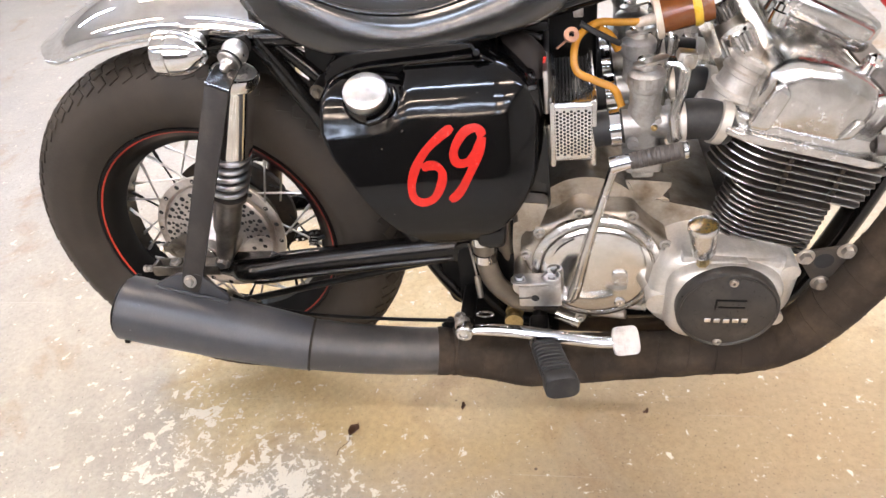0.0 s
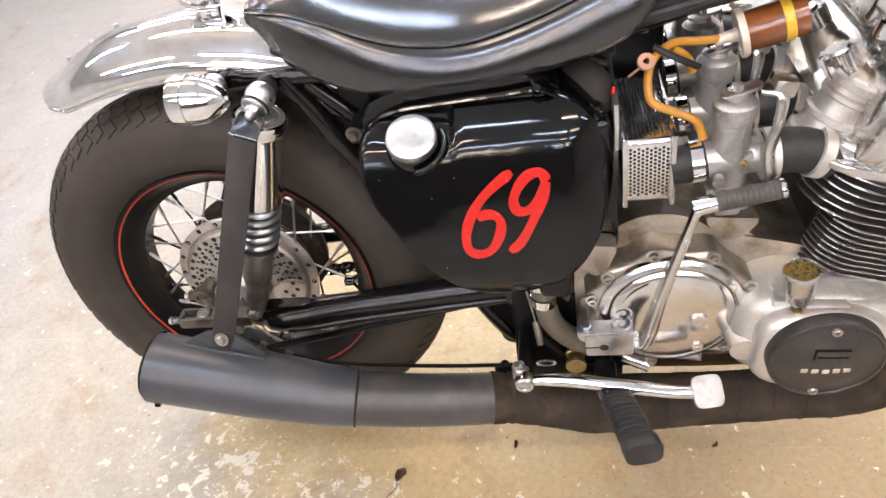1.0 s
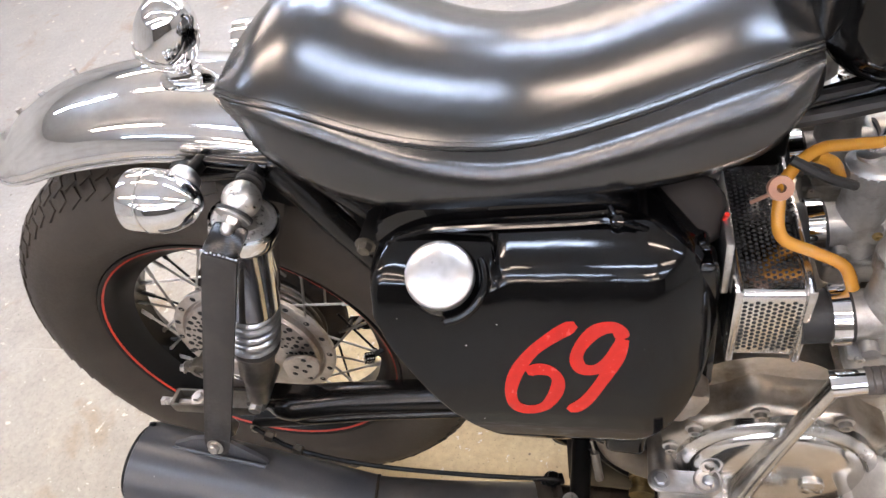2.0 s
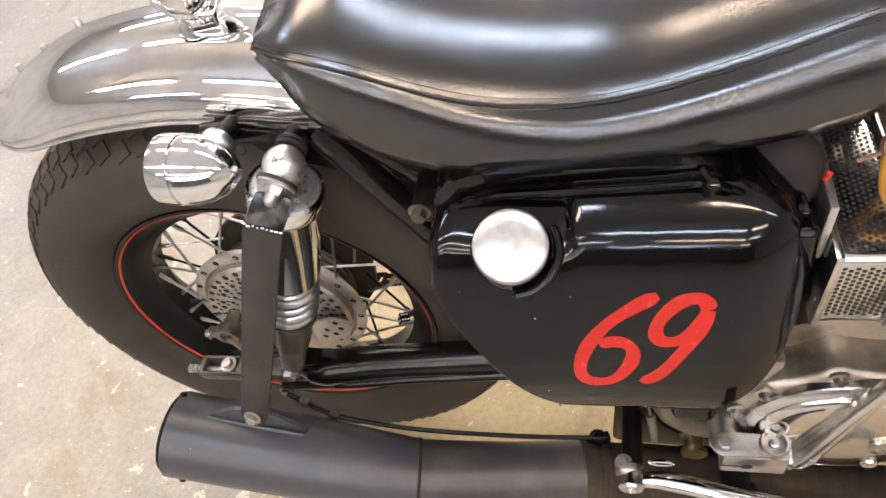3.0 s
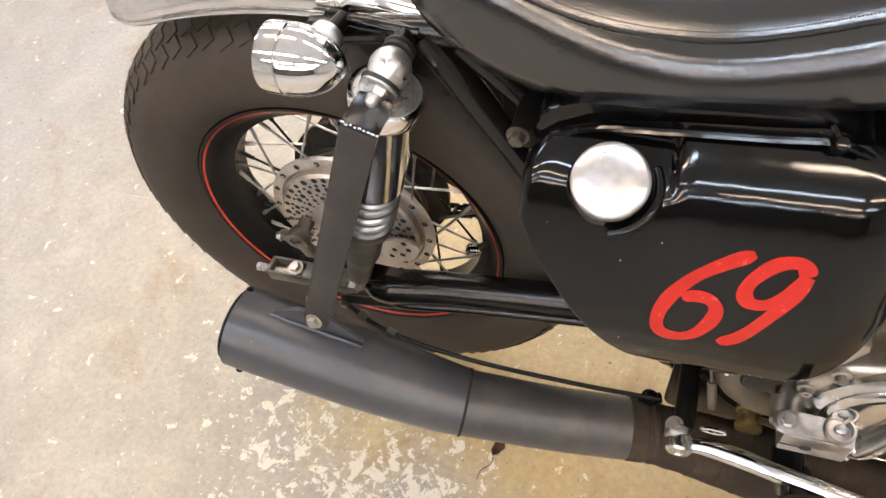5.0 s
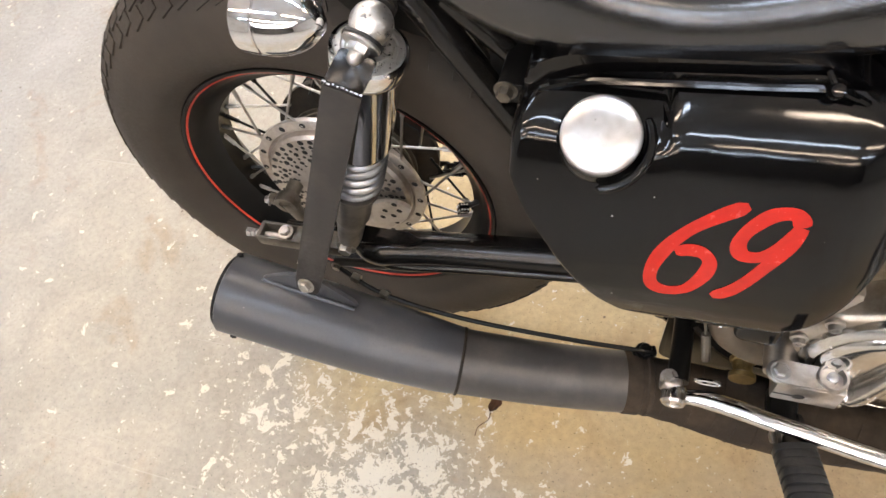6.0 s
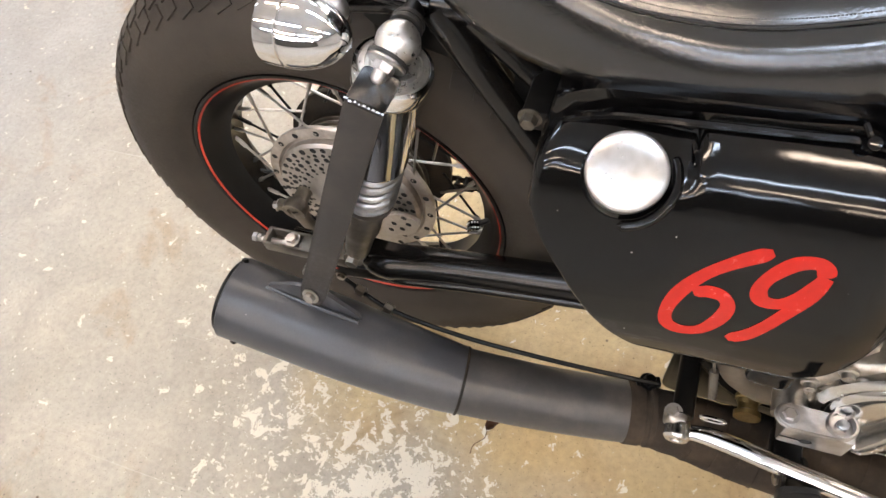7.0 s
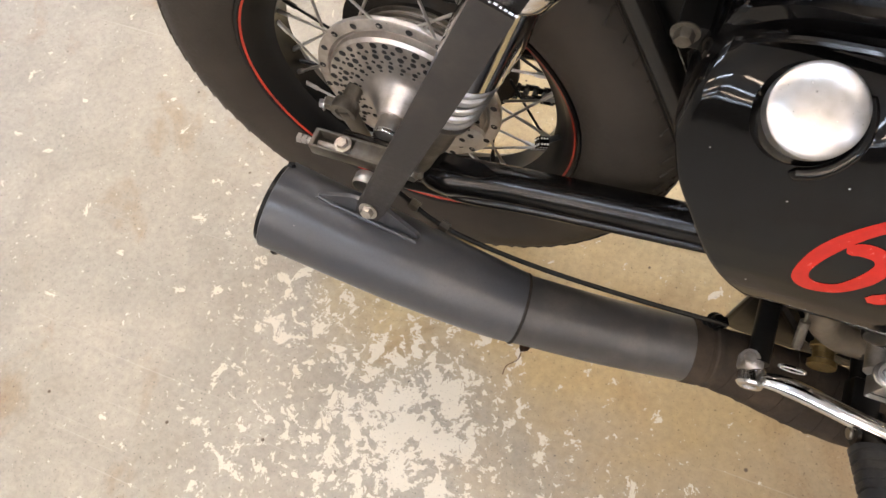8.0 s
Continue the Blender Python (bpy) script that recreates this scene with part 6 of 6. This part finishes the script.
def carburettor(i, y):
    z = 0.628
    bm = M()
    tube(bm, [(0.696, y, z - 0.003), (0.764, y, z)], 0.0205, 28, 0)
    lathe(bm, [(0, -0.045), (0.0195, -0.045), (0.0205, -0.04), (0.0205, 0.022), (0.0195, 0.025), (0.0195, 0.047), (0.0212, 0.049), (0.0212, 0.058), (0, 0.058)], pose(0.728, y, z), 32)
    box(bm, (0.056, 0.044, 0.008), pose(0.729, y, z - 0.034), 0.003, 2)
    box(bm, (0.048, 0.038, 0.030), pose(0.729, y, z - 0.052), 0.007, 3)
    box(bm, (0.030, 0.030, 0.014), pose(0.729, y, z - 0.070), 0.006, 3)
    box(bm, (0.010, 0.058, 0.040), pose(0.760, y, z), 0.006, 3)
    tube(bm, [(0.712, y - 0.022, z - 0.014), (0.712, y - 0.032, z - 0.014)], 0.007, 12, 0)
    tube(bm, [(0.742, y - 0.022, z + 0.016), (0.742, y - 0.029, z + 0.016)], 0.004, 10, 0)
    c = part("carburettor", bm, CARB_METAL, bike, "grey cast carburettor")
    bm = M()
    ring = []
    for k in range(60):
        a = 2 * math.pi * k / 60
        r = 0.0236 if k % 3 else 0.0224
        ring.append((r * math.cos(a), r * math.sin(a)))
    prism(bm, ring, pose(0.728, y, z + 0.055), 0.014, 0.001, 1)
    lathe(bm, [(0.0226, 0.0685), (0.019, 0.0725), (0.012, 0.0745), (0.011, 0.080), (0.006, 0.081), (0.006, 0.090), (0, 0.090)], pose(0.728, y, z), 28)
    part("screw_cap", bm, CARB_METAL, c, "knurled grey screw cap")
    bm = M()
    prism(bm, rounded([(-0.016, -0.009), (0.022, -0.008), (0.026, 0.0), (0.022, 0.008), (-0.016, 0.009), (-0.021, 0.0)], 0.006), pose(0.730, y, z + 0.080, 0, -8, 12), 0.004, 0.001)
    part("top_clip", bm, STEEL, c)
    bm = M()
    screw(bm, pose(0.722, y, z + 0.085, 0, -8, 0), 0.006, 0.004)
    part("clip_screw", bm, CHROME, c)
    # bell crank and lifting arm beside the cap
    bm = M()
    tube(bm, [(0.752, y - 0.004, z + 0.084), (0.770, y - 0.012, z + 0.080), (0.768, y - 0.020, z + 0.050), (0.762, y - 0.025, z + 0.022), (0.766, y - 0.029, z - 0.010)], [0.010, 0.012, 0.010, 0.012, 0.012], 10, 6, flat=0.5)
    part("lift_arm", bm, POLISHED, c)
    bm = M()
    box(bm, (0.024, 0.020, 0.020), pose(0.772, y - 0.006, z + 0.086, 0, 10, 0), 0.004, 2)
    lathe(bm, [(0, 0), (0.0065, 0), (0.0065, 0.004), (0.004, 0.005), (0, 0.005)], on_side(0.772, y - 0.016, z + 0.088), 14)
    part("crank_block", bm, STEEL, c)
    for x, dz in ((0.710, -0.034), (0.748, -0.034), (0.738, 0.004)):
        bm = M()
        screw(bm, on_side(x, y - 0.0222, z + dz), 0.0042, 0.003)
        part("bowl_screw", bm, BRASS if dz > 0 else STEEL, c)
    # rubber sleeves to the filter and to the head
    bm = M()
    tube(bm, [(0.664, y, z - 0.008), (0.702, y, z - 0.003)], 0.0225, 24, 0)
    part("filter_sleeve", bm, BLACK_RUBBER, c)
    bm = M()
    lathe(bm, [(0.0232, -0.0075), (0.0258, -0.0065), (0.0258, 0.0065), (0.0232, 0.0075)], aim((0.692, y, z - 0.004), (1, 0, 0.1)), 32)
    part("sleeve_clamp", bm, CHROME, c)
    bm = M()
    tube(bm, [(0.764, y, z), (0.790, y, z + 0.002), (0.812, y, z - 0.002), (0.834, y, z - 0.010)], 0.0258, 28, 5)
    part("intake_boot", bm, BLACK_RUBBER, c)
    for x, dz, tilt in ((0.770, 0.0, 0.05), (0.820, -0.004, -0.35)):
        bm = M()
        lathe(bm, [(0.0255, -0.0075), (0.0290, -0.0062), (0.0290, 0.0062), (0.0255, 0.0075)], aim((x, y, z + dz), (1, 0, tilt)), 32)
        part("boot_clamp", bm, worn("dull_clamp_%d_%d" % (i, round(x * 1000)), (0.62, 0.59, 0.53), (0.42, 0.37, 0.30), 0.4, 0.6, bump=0.1), c)
    return c


for i, cy in enumerate((-0.099, 0.004, 0.107, 0.21)):
    carburettor(i, cy)


def fuel_line():
    a, b = Vector((0.752, -0.004, 0.730)), Vector((0.815, -0.004, 0.744))
    bm = M()
    m = aim(a, b - a)
    L = (b - a).length
    lathe(bm, [(0, 0.0), (0.0235, 0.0), (0.0235, L), (0, L)], m, 28)
    f = part("fuel_filter", bm, FILTER_AMBER, bike, "amber inline fuel filter")
    bm = M()
    lathe(bm, [(0, -0.006), (0.0275, -0.006), (0.0285, -0.002), (0.0270, 0.002), (0, 0.002)], m, 30)
    tube(bm, [m @ Vector((0, 0, -0.004)), m @ Vector((0, 0, -0.03))], [0.008, 0.0055], 12, 0)
    part("filter_cap", bm, FILTER_CAP, f)
    bm = M()
    lathe(bm, [(0.0237, L * 0.62), (0.0247, L * 0.64), (0.0247, L * 0.76), (0.0237, L * 0.78)], m, 30)
    part("filter_band", bm, YELLOW_BAND, f)
    bm = M()
    tube(bm, [(0.728, -0.004, 0.725), (0.700, -0.010, 0.729), (0.672, -0.022, 0.735), (0.648, -0.045, 0.728), (0.641, -0.066, 0.712), (0.645, -0.078, 0.694), (0.668, -0.082, 0.682), (0.690, -0.088, 0.672), (0.700, -0.092, 0.650)], 0.0050, 12, 8)
    part("fuel_hose", bm, FUEL_HOSE, f, "amber fuel hose")
    bm = M()
    tube(bm, [(0.672, -0.02, 0.728), (0.69, -0.012, 0.712), (0.70, -0.004, 0.69)], 0.0055, 12, 6)
    part("fuel_hose", bm, FUEL_HOSE, f)
    bm = M()
    lathe(bm, [(0.0035, -0.003), (0.0092, -0.003), (0.0098, 0.0), (0.0092, 0.003), (0.0035, 0.003)], aim((0.638, -0.070, 0.740), (0.1, -0.8, 0.6)), 24, closed=True)
    tube(bm, [(0.620, -0.066, 0.722), (0.638, -0.070, 0.738)], 0.0016, 6, 0)
    part("hose_clip", bm, worn("copper_clip", (0.36, 0.19, 0.13), (0.22, 0.12, 0.08), 0.45, 0.5, bump=0.05), f, "coppery hose clip")
    return f


fuel_line()


def fuel_tank():
    bm = M()
    box(bm, (0.48, 0.25, 0.20), pose(0.893, Y0, 0.902), 0.050, 5)
    return part("fuel_tank", bm, BLACK_GLOSS, bike, "glossy black fuel tank")


fuel_tank()


def rubber_elbow():
    """Dusty breather elbow tucked between saddle and filter."""
    bm = M()
    tube(bm, [(0.545, 0.02, 0.705), (0.565, -0.025, 0.715), (0.582, -0.052, 0.706), (0.590, -0.055, 0.680)], [0.016, 0.021, 0.022, 0.016], 20)
    for v in bm.verts:
        v.co += 0.004 * Vector([noise.noise(v.co * 40 + Vector((7 * k, 0, 0))) for k in range(3)])
    e = part("breather_elbow", bm, worn("dusty_rubber", (0.026, 0.022, 0.020), (0.055, 0.047, 0.042), 0.7, 0, bump=0.3, spec=0.15), bike, "dusty grey-black rubber breather elbow")
    bm = M()
    tube(bm, [(0.604, -0.068, 0.712), (0.603, -0.066, 0.705), (0.604, -0.062, 0.698)], 0.0022, 8)
    part("red_wire_end", bm, RED_WIRE, e)
    # black bracket and loose cables in the gap
    bm = M()
    tube(bm, [(0.52, 0.02, 0.750), (0.56, -0.02, 0.735), (0.60, -0.04, 0.728)], 0.004, 8)
    part("cable", bm, BLACK_RUBBER, e)
    for dy, dz in ((0.0, 0.0), (0.016, 0.006), (-0.010, 0.010), (0.03, -0.004)):
        bm = M()
        tube(bm, [(0.600, -0.015 + dy, 0.752 + dz), (0.66, -0.030 + dy, 0.772 + dz), (0.74, -0.020 + dy, 0.780 + dz), (0.84, -0.010 + dy, 0.790 + dz)], 0.0055, 8)
        part("cable", bm, BLACK_RUBBER, e)
    bm = M()
    tube(bm, [(0.650, -0.040, 0.742), (0.675, -0.046, 0.728), (0.700, -0.040, 0.712)], 0.004, 8)
    part("cable", bm, BLACK_RUBBER, e)
    return e


def battery_box():
    """Black box between the filter and the far flank, with its clipped lid."""
    bm = M()
    box(bm, (0.110, 0.150, 0.200), pose(0.622, 0.140, 0.640), 0.010, 3)
    b = part("battery_box", bm, BLACK_FRAME, bike, "matt black battery box behind the air filter")
    bm = M()
    box(bm, (0.118, 0.158, 0.022), pose(0.622, 0.140, 0.744), 0.006, 3)
    part("lid", bm, BLACK_RUBBER, b)
    for x in (0.590, 0.650):
        bm = M()
        box(bm, (0.014, 0.005, 0.036), pose(x, 0.0615, 0.732), 0.002)
        part("lid_clip", bm, STEEL, b)
    return b


battery_box()


rubber_elbow()


# ---- litter on the floor ----
def dry_leaf(x, y, size, turn, stalk):
    bm = M()
    rows = []
    n = 9
    for i in range(n):
        f = i / (n - 1)
        w = size * 0.32 * math.sin(math.pi * min(1, f * 0.96 + 0.03)) ** 0.8
        row = []
        for k in (-1, -0.5, 0, 0.5, 1):
            row.append(bm.verts.new((size * (f - 0.5), w * k * (1 + 0.25 * math.sin(9 * f)), 0.004 + 0.006 * abs(k) ** 1.5 + 0.004 * math.sin(7 * f + 2 * k))))
        rows.append(row)
    for a, b in zip(rows, rows[1:]):
        for k in range(4):
            bm.faces.new((a[k], a[k + 1], b[k + 1], b[k]))
    bmesh.ops.solidify(bm, geom=list(bm.faces), thickness=0.0006)
    if stalk:
        tube(bm, [(size * 0.5, 0, 0.004), (size * 0.9, size * 0.10, 0.002), (size * 1.5, -size * 0.15, 0.0015), (size * 2.0, -size * 0.02, 0.0012)], 0.0007, 6)
    low = min(v.co.z for v in bm.verts)
    for v in bm.verts:
        v.co.z -= low
    ob = tagged(finish("dry_leaf", bm, LEAF_BROWN), "small curled dry brown leaf lying on the concrete", "leaf", "dry leaves")
    ob.matrix_world = pose(x, y, 0, 0, 0, turn)
    return ob


dry_leaf(0.211, -0.128, 0.030, -110, True)
dry_leaf(0.421, -0.066, 0.014, 70, False)
dry_leaf(0.767, -0.069, 0.010, 20, False)
